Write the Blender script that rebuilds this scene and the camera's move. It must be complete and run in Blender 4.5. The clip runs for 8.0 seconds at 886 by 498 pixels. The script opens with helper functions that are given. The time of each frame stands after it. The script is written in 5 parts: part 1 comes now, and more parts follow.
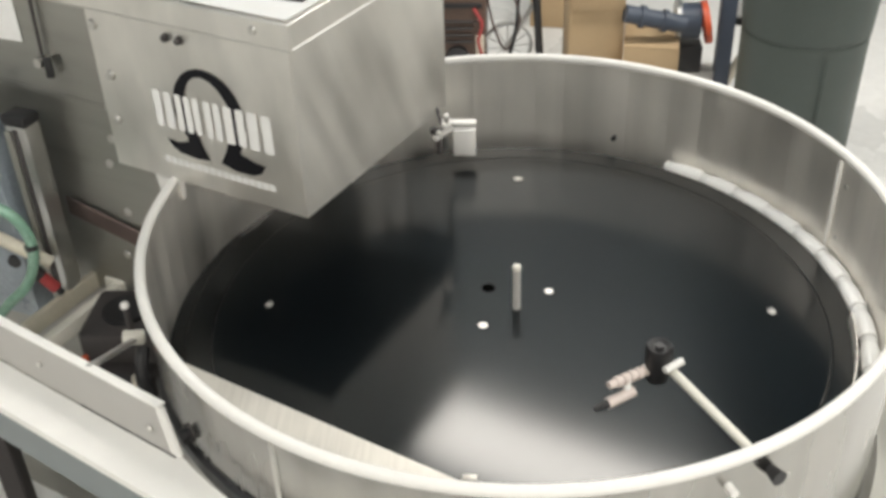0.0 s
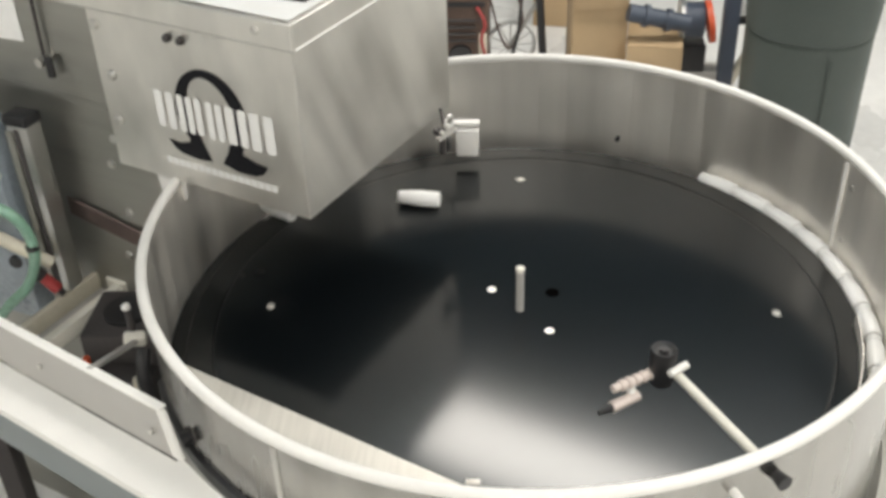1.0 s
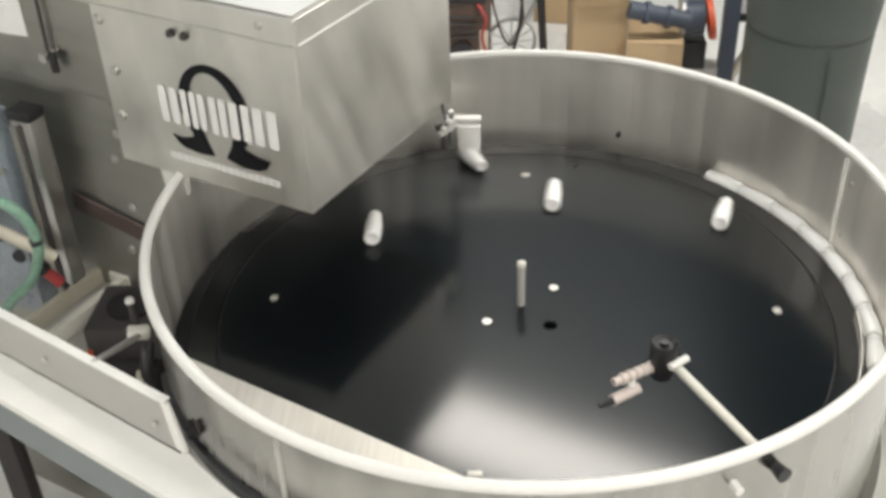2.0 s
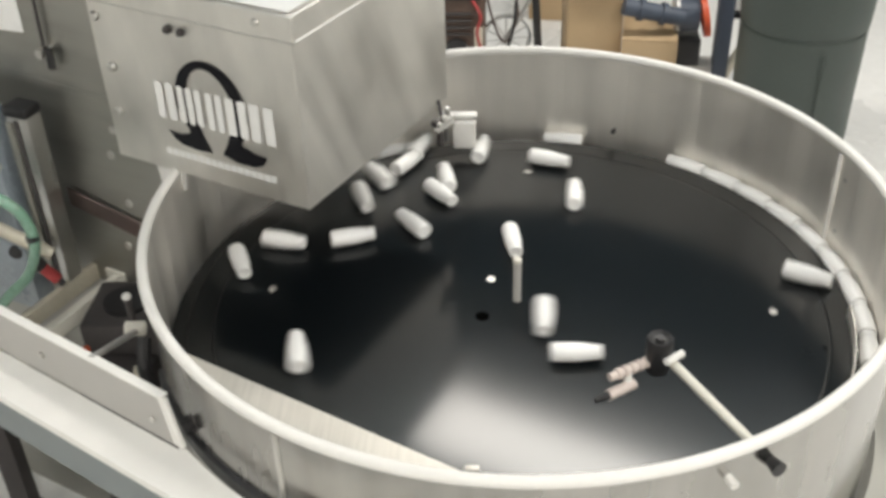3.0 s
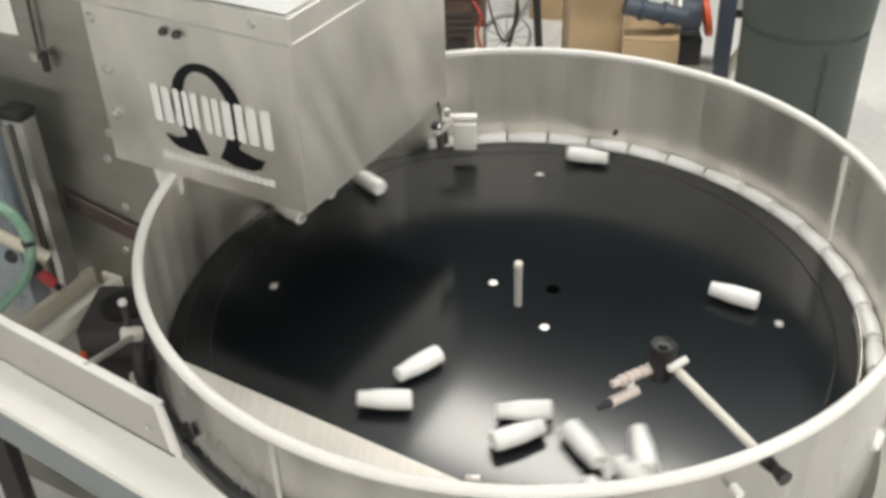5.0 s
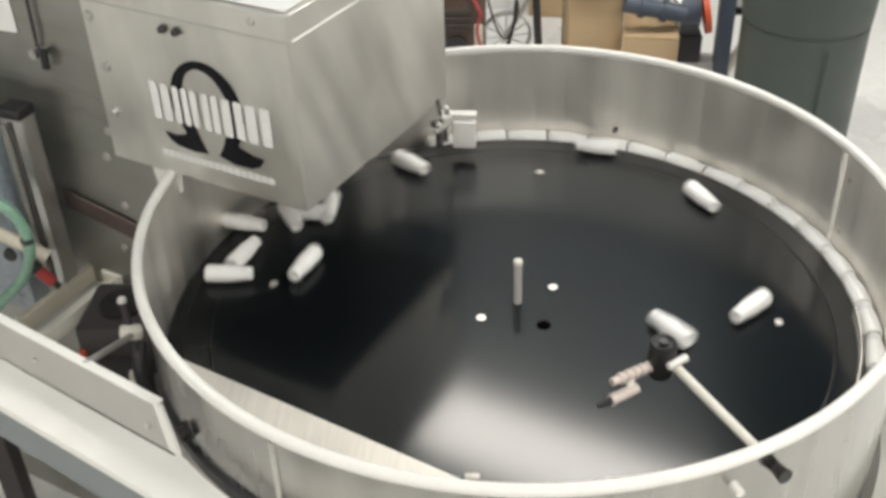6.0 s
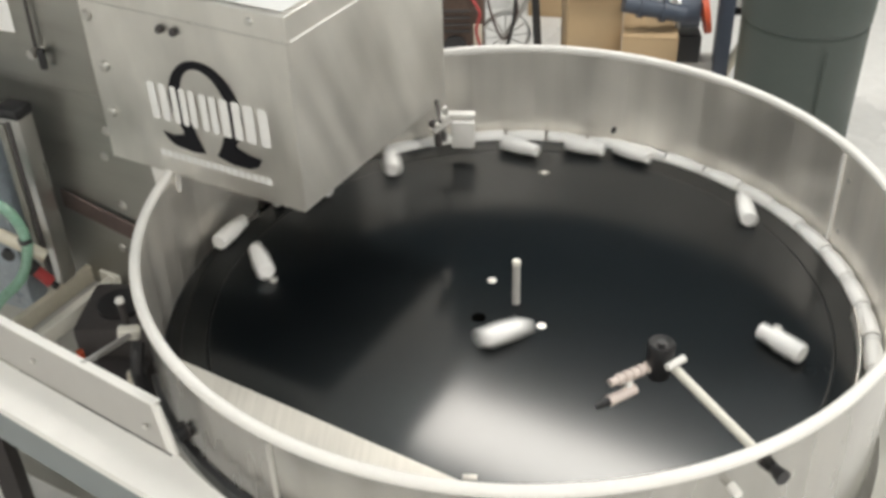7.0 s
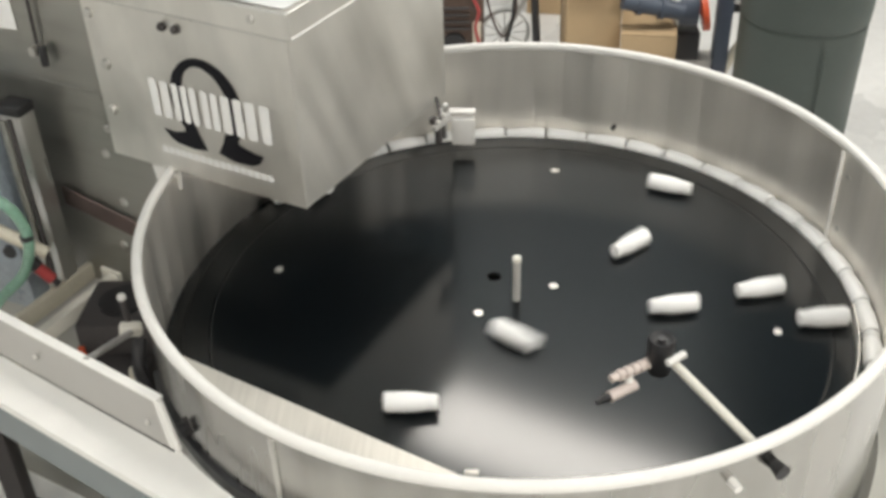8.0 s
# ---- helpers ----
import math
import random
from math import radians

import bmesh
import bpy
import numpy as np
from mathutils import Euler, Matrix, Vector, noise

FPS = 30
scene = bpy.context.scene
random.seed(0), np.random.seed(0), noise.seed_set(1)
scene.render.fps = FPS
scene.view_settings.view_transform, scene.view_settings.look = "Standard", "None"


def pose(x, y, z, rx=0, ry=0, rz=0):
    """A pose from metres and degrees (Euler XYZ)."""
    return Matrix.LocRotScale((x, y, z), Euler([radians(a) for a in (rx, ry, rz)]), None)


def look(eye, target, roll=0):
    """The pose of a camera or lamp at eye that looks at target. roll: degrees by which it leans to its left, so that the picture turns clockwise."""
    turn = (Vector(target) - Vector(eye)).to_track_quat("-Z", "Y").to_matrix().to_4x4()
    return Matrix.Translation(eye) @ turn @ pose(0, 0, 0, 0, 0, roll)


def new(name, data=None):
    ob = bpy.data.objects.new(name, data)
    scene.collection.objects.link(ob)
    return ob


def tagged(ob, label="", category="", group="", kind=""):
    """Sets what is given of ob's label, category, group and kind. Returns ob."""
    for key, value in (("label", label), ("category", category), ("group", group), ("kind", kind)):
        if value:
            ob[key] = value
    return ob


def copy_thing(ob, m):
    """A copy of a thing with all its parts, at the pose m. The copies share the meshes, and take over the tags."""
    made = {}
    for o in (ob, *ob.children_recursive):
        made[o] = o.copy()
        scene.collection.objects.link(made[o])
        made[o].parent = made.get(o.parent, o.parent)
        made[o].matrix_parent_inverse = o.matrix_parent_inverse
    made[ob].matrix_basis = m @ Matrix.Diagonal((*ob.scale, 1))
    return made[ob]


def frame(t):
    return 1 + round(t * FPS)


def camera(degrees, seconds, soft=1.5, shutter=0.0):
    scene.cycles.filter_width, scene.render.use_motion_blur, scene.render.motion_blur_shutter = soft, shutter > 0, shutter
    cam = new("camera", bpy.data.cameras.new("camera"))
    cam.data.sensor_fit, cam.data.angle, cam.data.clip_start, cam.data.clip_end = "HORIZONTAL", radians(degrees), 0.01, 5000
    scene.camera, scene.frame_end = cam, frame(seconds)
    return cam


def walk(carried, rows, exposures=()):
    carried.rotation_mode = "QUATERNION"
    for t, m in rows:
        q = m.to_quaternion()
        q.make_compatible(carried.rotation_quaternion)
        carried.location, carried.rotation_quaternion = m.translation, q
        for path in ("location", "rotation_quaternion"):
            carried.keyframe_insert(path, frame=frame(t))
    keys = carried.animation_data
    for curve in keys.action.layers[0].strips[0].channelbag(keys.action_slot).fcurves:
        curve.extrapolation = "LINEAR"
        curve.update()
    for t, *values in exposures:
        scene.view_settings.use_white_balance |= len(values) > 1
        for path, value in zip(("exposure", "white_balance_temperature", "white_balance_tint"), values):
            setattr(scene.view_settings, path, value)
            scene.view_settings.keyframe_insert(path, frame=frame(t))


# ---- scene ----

# ---- camera ----
# z = 0 is the top of the rotary table; the factory floor lies 0.95 m below it.
cam = camera(44.59, 8.0, soft=3.6, shutter=0.5)
walk(cam, [
    (0.0, look((0.0000, -1.5371, 1.1859), (-0.1368, 0.1058, 0.0535), -2.118)),
    (0.5, look((-0.0054, -1.5305, 1.1862), (-0.1403, 0.1103, 0.0506), -1.977)),
    (1.0, look((-0.0025, -1.5251, 1.1851), (-0.1430, 0.1154, 0.0497), -2.091)),
    (1.5, look((-0.0030, -1.5302, 1.1856), (-0.1475, 0.1093, 0.0493), -2.106)),
    (3.0, look((-0.0085, -1.5426, 1.1889), (-0.1375, 0.0928, 0.0448), -1.823)),
    (3.5, look((-0.0089, -1.5357, 1.1876), (-0.1379, 0.0997, 0.0436), -1.822)),
    (4.0, look((-0.0082, -1.5304, 1.1864), (-0.1392, 0.1061, 0.0440), -1.833)),
    (4.5, look((-0.0081, -1.5235, 1.1846), (-0.1401, 0.1121, 0.0411), -1.935)),
    (6.0, look((-0.0082, -1.5169, 1.1827), (-0.1385, 0.1144, 0.0331), -2.007)),
    (6.5, look((-0.0079, -1.5159, 1.1842), (-0.1370, 0.1150, 0.0338), -1.967)),
    (7.0, look((-0.0060, -1.5142, 1.1823), (-0.1357, 0.1169, 0.0322), -1.952)),
    (7.5, look((-0.0085, -1.5145, 1.1844), (-0.1373, 0.1138, 0.0303), -1.916)),
    (8.0, look((-0.0100, -1.5207, 1.1852), (-0.1362, 0.1079, 0.0312), -1.915)),
], exposures=[(0.0, 0.10), (1.5, 0.09), (3.0, 0.03), (3.5, -0.03), (4.5, 0.0), (6.0, 0.05), (8.0, 0.05)])

# ---- world and large lights ----
FLOOR, CEIL = -0.95, 2.40
world = bpy.data.worlds.new("world")
scene.world = world
world.use_nodes = True
world.node_tree.nodes["Background"].inputs[0].default_value = (0.8, 0.85, 0.9, 1)
world.node_tree.nodes["Background"].inputs[1].default_value = 0.05

LAMPS = [(0.20, 1.84, 1.30, 0.40, 42), (-2.3, 1.6, 1.25, 0.60, 28), (2.6, 2.1, 1.25, 0.60, 66),
         (0.2, -2.3, 1.25, 0.60, 34), (-2.3, -1.8, 1.25, 0.60, 22), (2.6, -1.2, 1.25, 0.60, 60)]
LAMP_TURN = -27
for i, (x, y, sx, sy, watts) in enumerate(LAMPS):
    data = bpy.data.lights.new("ceiling_lamp", "AREA")
    data.shape, data.size, data.size_y, data.energy, data.color = "RECTANGLE", sx, sy, watts, (1.0, 0.948, 0.865)
    new("ceiling_lamp", data).matrix_world = pose(x, y, CEIL - 0.078, 0, 0, LAMP_TURN)


# ---- materials ----
def material(name, base, rough=0.5, metal=0.0, vary=0.12, scale=8.0, stretch=(1, 1, 1), bump=0.0, fine=120.0, rough_vary=0.1, coat=0.0, spec=0.5, tilt=(0, 0, 0), tint=None):
    """A surface with colour variation at two scales, roughness wear and fine relief, in object space."""
    m = bpy.data.materials.new(name)
    m.use_nodes = True
    nt = m.node_tree
    b = nt.nodes["Principled BSDF"]
    b.inputs["Metallic"].default_value = metal
    b.inputs["Specular IOR Level"].default_value = spec
    b.inputs["Coat Weight"].default_value = coat
    tc = nt.nodes.new("ShaderNodeTexCoord")
    mp = nt.nodes.new("ShaderNodeMapping")
    mp.vector_type = "TEXTURE"
    mp.inputs["Rotation"].default_value = tilt
    mp.inputs["Scale"].default_value = [1 / q for q in stretch]
    if tint:
        b.inputs["Specular Tint"].default_value = (*tint, 1)
    nt.links.new(tc.outputs["Object"], mp.inputs["Vector"])
    n1 = nt.nodes.new("ShaderNodeTexNoise")
    n1.inputs["Scale"].default_value, n1.inputs["Detail"].default_value = scale, 4
    n2 = nt.nodes.new("ShaderNodeTexNoise")
    n2.inputs["Scale"].default_value, n2.inputs["Detail"].default_value = fine, 3
    nt.links.new(tc.outputs["Object"], n1.inputs["Vector"])
    nt.links.new(mp.outputs["Vector"], n2.inputs["Vector"])
    mix = nt.nodes.new("ShaderNodeMath")
    mix.operation = "ADD"
    nt.links.new(n1.outputs["Fac"], mix.inputs[0])
    nt.links.new(n2.outputs["Fac"], mix.inputs[1])
    ramp = nt.nodes.new("ShaderNodeMapRange")
    ramp.inputs["From Min"].default_value, ramp.inputs["From Max"].default_value = 0.6, 1.4
    ramp.inputs["To Min"].default_value, ramp.inputs["To Max"].default_value = 1 - vary, 1 + vary
    nt.links.new(mix.outputs[0], ramp.inputs["Value"])
    col = nt.nodes.new("ShaderNodeMix")
    col.data_type, col.blend_type = "RGBA", "MULTIPLY"
    col.inputs[0].default_value = 1.0
    col.inputs[6].default_value = (*base, 1)
    nt.links.new(ramp.outputs[0], col.inputs[7])
    nt.links.new(col.outputs[2], b.inputs["Base Color"])
    rr = nt.nodes.new("ShaderNodeMapRange")
    rr.inputs["From Min"].default_value, rr.inputs["From Max"].default_value = 0.3, 0.7
    rr.inputs["To Min"].default_value, rr.inputs["To Max"].default_value = max(rough - rough_vary, 0.02), min(rough + rough_vary, 1)
    if metal:
        rr.inputs["From Min"].default_value, rr.inputs["From Max"].default_value = 0.7, 1.3
    nt.links.new(mix.outputs[0] if metal else n1.outputs["Fac"], rr.inputs["Value"])
    nt.links.new(rr.outputs[0], b.inputs["Roughness"])
    if bump:
        bp = nt.nodes.new("ShaderNodeBump")
        bp.inputs["Strength"].default_value, bp.inputs["Distance"].default_value = bump, 0.002
        nt.links.new(n2.outputs["Fac"], bp.inputs["Height"])
        nt.links.new(bp.outputs["Normal"], b.inputs["Normal"])
    return m


M_STEEL = material("brushed_steel", (0.76, 0.745, 0.71), 0.50, 1.0, 0.16, 5, (1, 1, 0.07), 0.015, 16, 0.12, tilt=(0.36, -0.23, 0))
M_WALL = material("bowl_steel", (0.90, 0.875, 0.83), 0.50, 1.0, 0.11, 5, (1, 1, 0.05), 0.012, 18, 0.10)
# bowl steel darkened and streaked in colour, for uneven reflections on the outside
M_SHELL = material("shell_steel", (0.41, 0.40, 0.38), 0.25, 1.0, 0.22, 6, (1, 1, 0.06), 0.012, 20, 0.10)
M_BODY = material("dull_steel", (0.40, 0.395, 0.365), 0.46, 1.0, 0.16, 6, (0.12, 0.12, 1), 0.03, 40, 0.14)
M_PLATE = material("plate_steel", (0.64, 0.615, 0.565), 0.48, 1.0, 0.14, 6, (1, 0.05, 1), 0.08, 150, 0.06)
M_BEAD = material("white_beading", (0.77, 0.76, 0.735), 0.42, 0, 0.04, 12, bump=0.05)
M_DISC = material("black_table", (0.0026, 0.0038, 0.0046), 0.30, 0, 0.25, 3, fine=60, rough_vary=0.03, spec=0.13, tint=(0.78, 0.92, 1.0))
# the table is ground in one direction, and its gloss turns with it
_b = M_DISC.node_tree.nodes["Principled BSDF"]
_v = M_DISC.node_tree.nodes.new("ShaderNodeVectorTransform")
_v.vector_type, _v.convert_from, _v.convert_to = "VECTOR", "OBJECT", "WORLD"
_v.inputs[0].default_value = (0.0, 1.0, 0.0)
M_DISC.node_tree.links.new(_v.outputs[0], _b.inputs["Tangent"])
_b.inputs["Anisotropic"].default_value = 0.85
_b.inputs["Coat Weight"].default_value = 0.50
_b.inputs["Coat Roughness"].default_value = 0.125
M_RING = material("black_ring", (0.0030, 0.0040, 0.0046), 0.30, 0, 0.25, 4, fine=80, rough_vary=0.04, spec=0.15, coat=0.5, tint=(0.90, 0.98, 1.0))
M_RING.node_tree.nodes["Principled BSDF"].inputs["Coat Roughness"].default_value = 0.11
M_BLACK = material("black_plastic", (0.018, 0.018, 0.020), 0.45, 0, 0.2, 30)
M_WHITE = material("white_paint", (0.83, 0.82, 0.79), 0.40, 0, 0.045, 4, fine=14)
M_CREAM = material("cream_paint", (0.72, 0.70, 0.63), 0.45, 0, 0.06, 8, bump=0.04)
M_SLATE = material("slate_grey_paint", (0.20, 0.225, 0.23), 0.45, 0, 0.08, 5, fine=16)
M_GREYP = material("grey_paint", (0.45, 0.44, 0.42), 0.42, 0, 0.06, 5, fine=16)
M_BOTTLE = material("white_plastic", (0.90, 0.90, 0.89), 0.42, 0, 0.02, 20)
M_BOTTLE.node_tree.nodes["Principled BSDF"].inputs["Subsurface Weight"].default_value = 0.7
M_BOTTLE.node_tree.nodes["Principled BSDF"].inputs["Subsurface Radius"].default_value = (1.0, 1.0, 1.0)
M_BOTTLE.node_tree.nodes["Principled BSDF"].inputs["Subsurface Scale"].default_value = 0.012
M_SCREW = material("bright_steel", (0.66, 0.65, 0.62), 0.36, 1.0, 0.05, 40)
M_FLOOR = material("epoxy_floor", (0.70, 0.70, 0.69), 0.32, 0, 0.08, 1.5, fine=25)
M_ROOM = material("painted_wall", (0.74, 0.74, 0.72), 0.8, 0, 0.06, 1.2)
M_CEIL = material("ceiling_board", (0.20, 0.285, 0.37), 0.85, 0, 0.06, 1.5)
M_BIN = material("grey_green_plastic", (0.052, 0.066, 0.060), 0.5, 0, 0.10, 5, bump=0.05)
M_CARD = material("cardboard", (0.44, 0.32, 0.19), 0.85, 0, 0.08, 6, (1, 1, 6), 0.1, 60)
M_BLUE = material("slate_blue_paint", (0.055, 0.07, 0.10), 0.45, 0, 0.12, 8)
M_ORANGE = material("orange_red_plastic", (0.55, 0.085, 0.03), 0.4, 0, 0.06, 10)
M_RED = material("red_plastic", (0.36, 0.045, 0.045), 0.4, 0, 0.06, 10)
M_BROWN = material("brown_machine", (0.10, 0.065, 0.05), 0.6, 0, 0.25, 12)
M_GREEN = material("green_tube", (0.34, 0.60, 0.46), 0.22, 0, 0.25, 14, coat=0.5)
M_GREEN.node_tree.nodes["Principled BSDF"].inputs["Transmission Weight"].default_value = 0.45
M_ALU = material("dark_aluminium", (0.54, 0.54, 0.53), 0.35, 1.0, 0.08, 8, (1, 1, 0.05), 0.05, 150)
M_HOLE = material("dark_bore", (0.002, 0.002, 0.002), 0.9, 0, 0.1, 10, spec=0.0)
M_PAPER = material("white_paper", (0.86, 0.86, 0.85), 0.7, 0, 0.03, 10)
M_INK = material("black_decal", (0.010, 0.010, 0.013), 0.5, 0, 0.1, 20, spec=0.15)
M_BLUSH = material("pinkish_plastic", (0.62, 0.54, 0.50), 0.4, 0, 0.08, 20)
M_DULLRED = material("dull_red_paint", (0.088, 0.060, 0.053), 0.6, 0, 0.2, 10)
M_TAN = material("tan_paint", (0.62, 0.58, 0.48), 0.5, 0, 0.08, 10, bump=0.04)
M_VALVE = material("grey_blue_housing", (0.27, 0.31, 0.35), 0.35, 0, 0.25, 16, coat=0.3)
# reddish steel tone that paints a reflection on the cabinet
M_REDGLEAM = material("painted_red_reflection", (0.20, 0.155, 0.145), 0.5, 1.0, 0.25, 10, fine=30)
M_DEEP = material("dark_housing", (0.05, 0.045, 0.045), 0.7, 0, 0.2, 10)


def glowing(name, colour, strength):
    m = bpy.data.materials.new(name)
    m.use_nodes = True
    b = m.node_tree.nodes["Principled BSDF"]
    b.inputs["Base Color"].default_value = (0.8, 0.8, 0.8, 1)
    b.inputs["Emission Color"].default_value = (*colour, 1)
    b.inputs["Emission Strength"].default_value = strength
    return m


M_LIGHT = glowing("lit_diffuser", (1.0, 0.95, 0.87), 4.8)


# ---- mesh helpers ----
def part(name, bm, mat, parent=None, label="", smooth=True):
    me = bpy.data.meshes.new(name)
    bmesh.ops.recalc_face_normals(bm, faces=bm.faces)
    bm.to_mesh(me)
    bm.free()
    me.materials.append(mat)
    if smooth:
        me.polygons.foreach_set("use_smooth", [True] * len(me.polygons))
        me.set_sharp_from_angle(angle=radians(35))
    ob = new(name, me)
    ob.parent = parent
    if label:
        ob["label"] = label
    return ob


def thing(name, label, category, group="", kind="", at=None):
    ob = new(name)
    ob.empty_display_size = 0.05
    if at is not None:
        ob.matrix_world = at
    return tagged(ob, label, category, group, kind)


def add_box(bm, centre, size, m=None, bevel=0.0):
    r = bmesh.ops.create_cube(bm, size=1.0)
    vs = r["verts"]
    bmesh.ops.transform(bm, matrix=Matrix.Translation(centre) @ Matrix.Diagonal((*size, 1)), verts=vs)
    if bevel:
        es = list({e for v in vs for e in v.link_edges})
        out = bmesh.ops.bevel(bm, geom=es, offset=bevel, segments=2, affect="EDGES", profile=0.5)
        vs = list({v for f in out["faces"] for v in f.verts} | {v for v in vs if v.is_valid})
    if m is not None:
        bmesh.ops.transform(bm, matrix=m, verts=vs)
    return bm


def box(centre, size, m=None, bevel=0.002):
    return add_box(bmesh.new(), centre, size, m, bevel)


def add_rod(bm, a, b, r, segs=16, r2=None):
    a, b = Vector(a), Vector(b)
    d = b - a
    m = Matrix.Translation((a + b) / 2) @ d.to_track_quat("Z", "Y").to_matrix().to_4x4()
    bmesh.ops.create_cone(bm, cap_ends=True, segments=segs, radius1=r, radius2=r if r2 is None else r2, depth=d.length, matrix=m)
    return bm


def rod(a, b, r, segs=16, r2=None):
    return add_rod(bmesh.new(), a, b, r, segs, r2)


def lathe(profile, segs=96, close=False, m=None):
    """Turn a profile of (radius, z) about the z axis."""
    bm = bmesh.new()
    rows = []
    for r, z in profile:
        if r < 1e-6:
            rows.append([bm.verts.new((0, 0, z))] * segs)
        else:
            rows.append([bm.verts.new((r * math.cos(2 * math.pi * k / segs), r * math.sin(2 * math.pi * k / segs), z)) for k in range(segs)])
    pairs = list(zip(rows, rows[1:])) + ([(rows[-1], rows[0])] if close else [])
    for lo, hi in pairs:
        for k in range(segs):
            quad = []
            for v in (lo[k], lo[(k + 1) % segs], hi[(k + 1) % segs], hi[k]):
                if v not in quad:
                    quad.append(v)
            if len(quad) > 2:
                bm.faces.new(quad)
    if m is not None:
        bm.transform(m)
    return bm


def rolled(bm, seed):
    """Shift the bends of a sheet that was rolled in short flats, each by a little."""
    rng, turns = random.Random(seed), {}
    for v in bm.verts:
        a = math.atan2(v.co.y, v.co.x)
        d = turns.setdefault(round(a, 3), rng.uniform(-0.022, 0.022))
        r = math.hypot(v.co.x, v.co.y)
        v.co.x, v.co.y = r * math.cos(a + d), r * math.sin(a + d)
    return bm


def arc_sheet(profile, deg0, deg1, segs):
    """A closed profile of (radius, height) swept through part of a turn."""
    bm = bmesh.new()
    rows = []
    for k in range(segs + 1):
        a = radians(deg0 + (deg1 - deg0) * k / segs)
        rows.append([bm.verts.new((r * math.cos(a), r * math.sin(a), z)) for r, z in profile])
    n = len(profile)
    for p, q in zip(rows, rows[1:]):
        for k in range(n):
            bm.faces.new((p[k], q[k], q[(k + 1) % n], p[(k + 1) % n]))
    bm.faces.new(rows[0])
    bm.faces.new(rows[-1][::-1])
    return bm


def prism(points, z0, z1, m=None):
    """A plate with the outline points (x, y), from z0 to z1."""
    bm = bmesh.new()
    lo = [bm.verts.new((x, y, z0)) for x, y in points]
    hi = [bm.verts.new((x, y, z1)) for x, y in points]
    bm.faces.new(lo[::-1])
    bm.faces.new(hi)
    n = len(points)
    for k in range(n):
        bm.faces.new((lo[k], lo[(k + 1) % n], hi[(k + 1) % n], hi[k]))
    if m is not None:
        bm.transform(m)
    return bm


def tube(points, r, segs=10, name="tube"):
    """A bent tube along a smooth line through points."""
    pts = [Vector(q) for q in points]
    line = []
    for i in range(len(pts) - 1):
        a, b = pts[max(i - 1, 0)], pts[min(i + 2, len(pts) - 1)]
        for k in range(8):
            s = k / 8
            c, d = pts[i], pts[i + 1]
            line.append(0.5 * ((2 * c) + (d - a) * s + (2 * a - 5 * c + 4 * d - b) * s * s + (3 * c - a - 3 * d + b) * s ** 3))
    line.append(pts[-1])
    bm = bmesh.new()
    rows = []
    up = Vector((0.3, 0.2, 0.93))
    for i, c in enumerate(line):
        t = (line[min(i + 1, len(line) - 1)] - line[max(i - 1, 0)]).normalized()
        s = t.cross(up).normalized()
        u = s.cross(t)
        rows.append([bm.verts.new(c + r * (math.cos(2 * math.pi * k / segs) * s + math.sin(2 * math.pi * k / segs) * u)) for k in range(segs)])
    for lo, hi in zip(rows, rows[1:]):
        for k in range(segs):
            bm.faces.new((lo[k], lo[(k + 1) % segs], hi[(k + 1) % segs], hi[k]))
    bm.faces.new(rows[0][::-1])
    bm.faces.new(rows[-1])
    return bm


# ---- the room ----
def build_room():
    x0, x1, y0, y1 = -4.2, 4.6, -3.4, 6.2
    cx, cy, w, d, h = (x0 + x1) / 2, (y0 + y1) / 2, x1 - x0, y1 - y0, CEIL - FLOOR
    tagged(part("floor", box((cx, cy, FLOOR - 0.05), (w, d, 0.1)), M_FLOOR), "smooth light grey epoxy factory floor", "floor", kind="structure")
    tagged(part("ceiling", box((cx, cy, CEIL + 0.05), (w, d, 0.1)), M_CEIL), "grey-blue factory ceiling", "ceiling", kind="structure")
    for n, c, s in (("wall_north", (cx, y1 + 0.05, (CEIL + FLOOR) / 2), (w + 0.2, 0.1, h)), ("wall_south", (cx, y0 - 0.05, (CEIL + FLOOR) / 2), (w + 0.2, 0.1, h)),
                    ("wall_west", (x0 - 0.05, cy, (CEIL + FLOOR) / 2), (0.1, d, h)), ("wall_east", (x1 + 0.05, cy, (CEIL + FLOOR) / 2), (0.1, d, h))):
        tagged(part(n, box(c, s), M_ROOM), "plain grey painted factory wall", "wall", kind="structure")
    for x, y, sx, sy, _ in LAMPS:
        t = thing("ceiling_light", "white ceiling light with a lit diffuser", "light", "ceiling lights", at=pose(x, y, CEIL - 0.035, 0, 0, LAMP_TURN))
        part("housing", box((0, 0, 0), (sx + 0.08, sy + 0.08, 0.07)), M_WHITE, t)
        part("diffuser", box((0, 0, -0.037), (sx, sy, 0.004)), M_LIGHT, t, "glowing white diffuser")


# ---- the bowl and the rotary table ----
R_WALL, RIM = 0.6195, 0.196


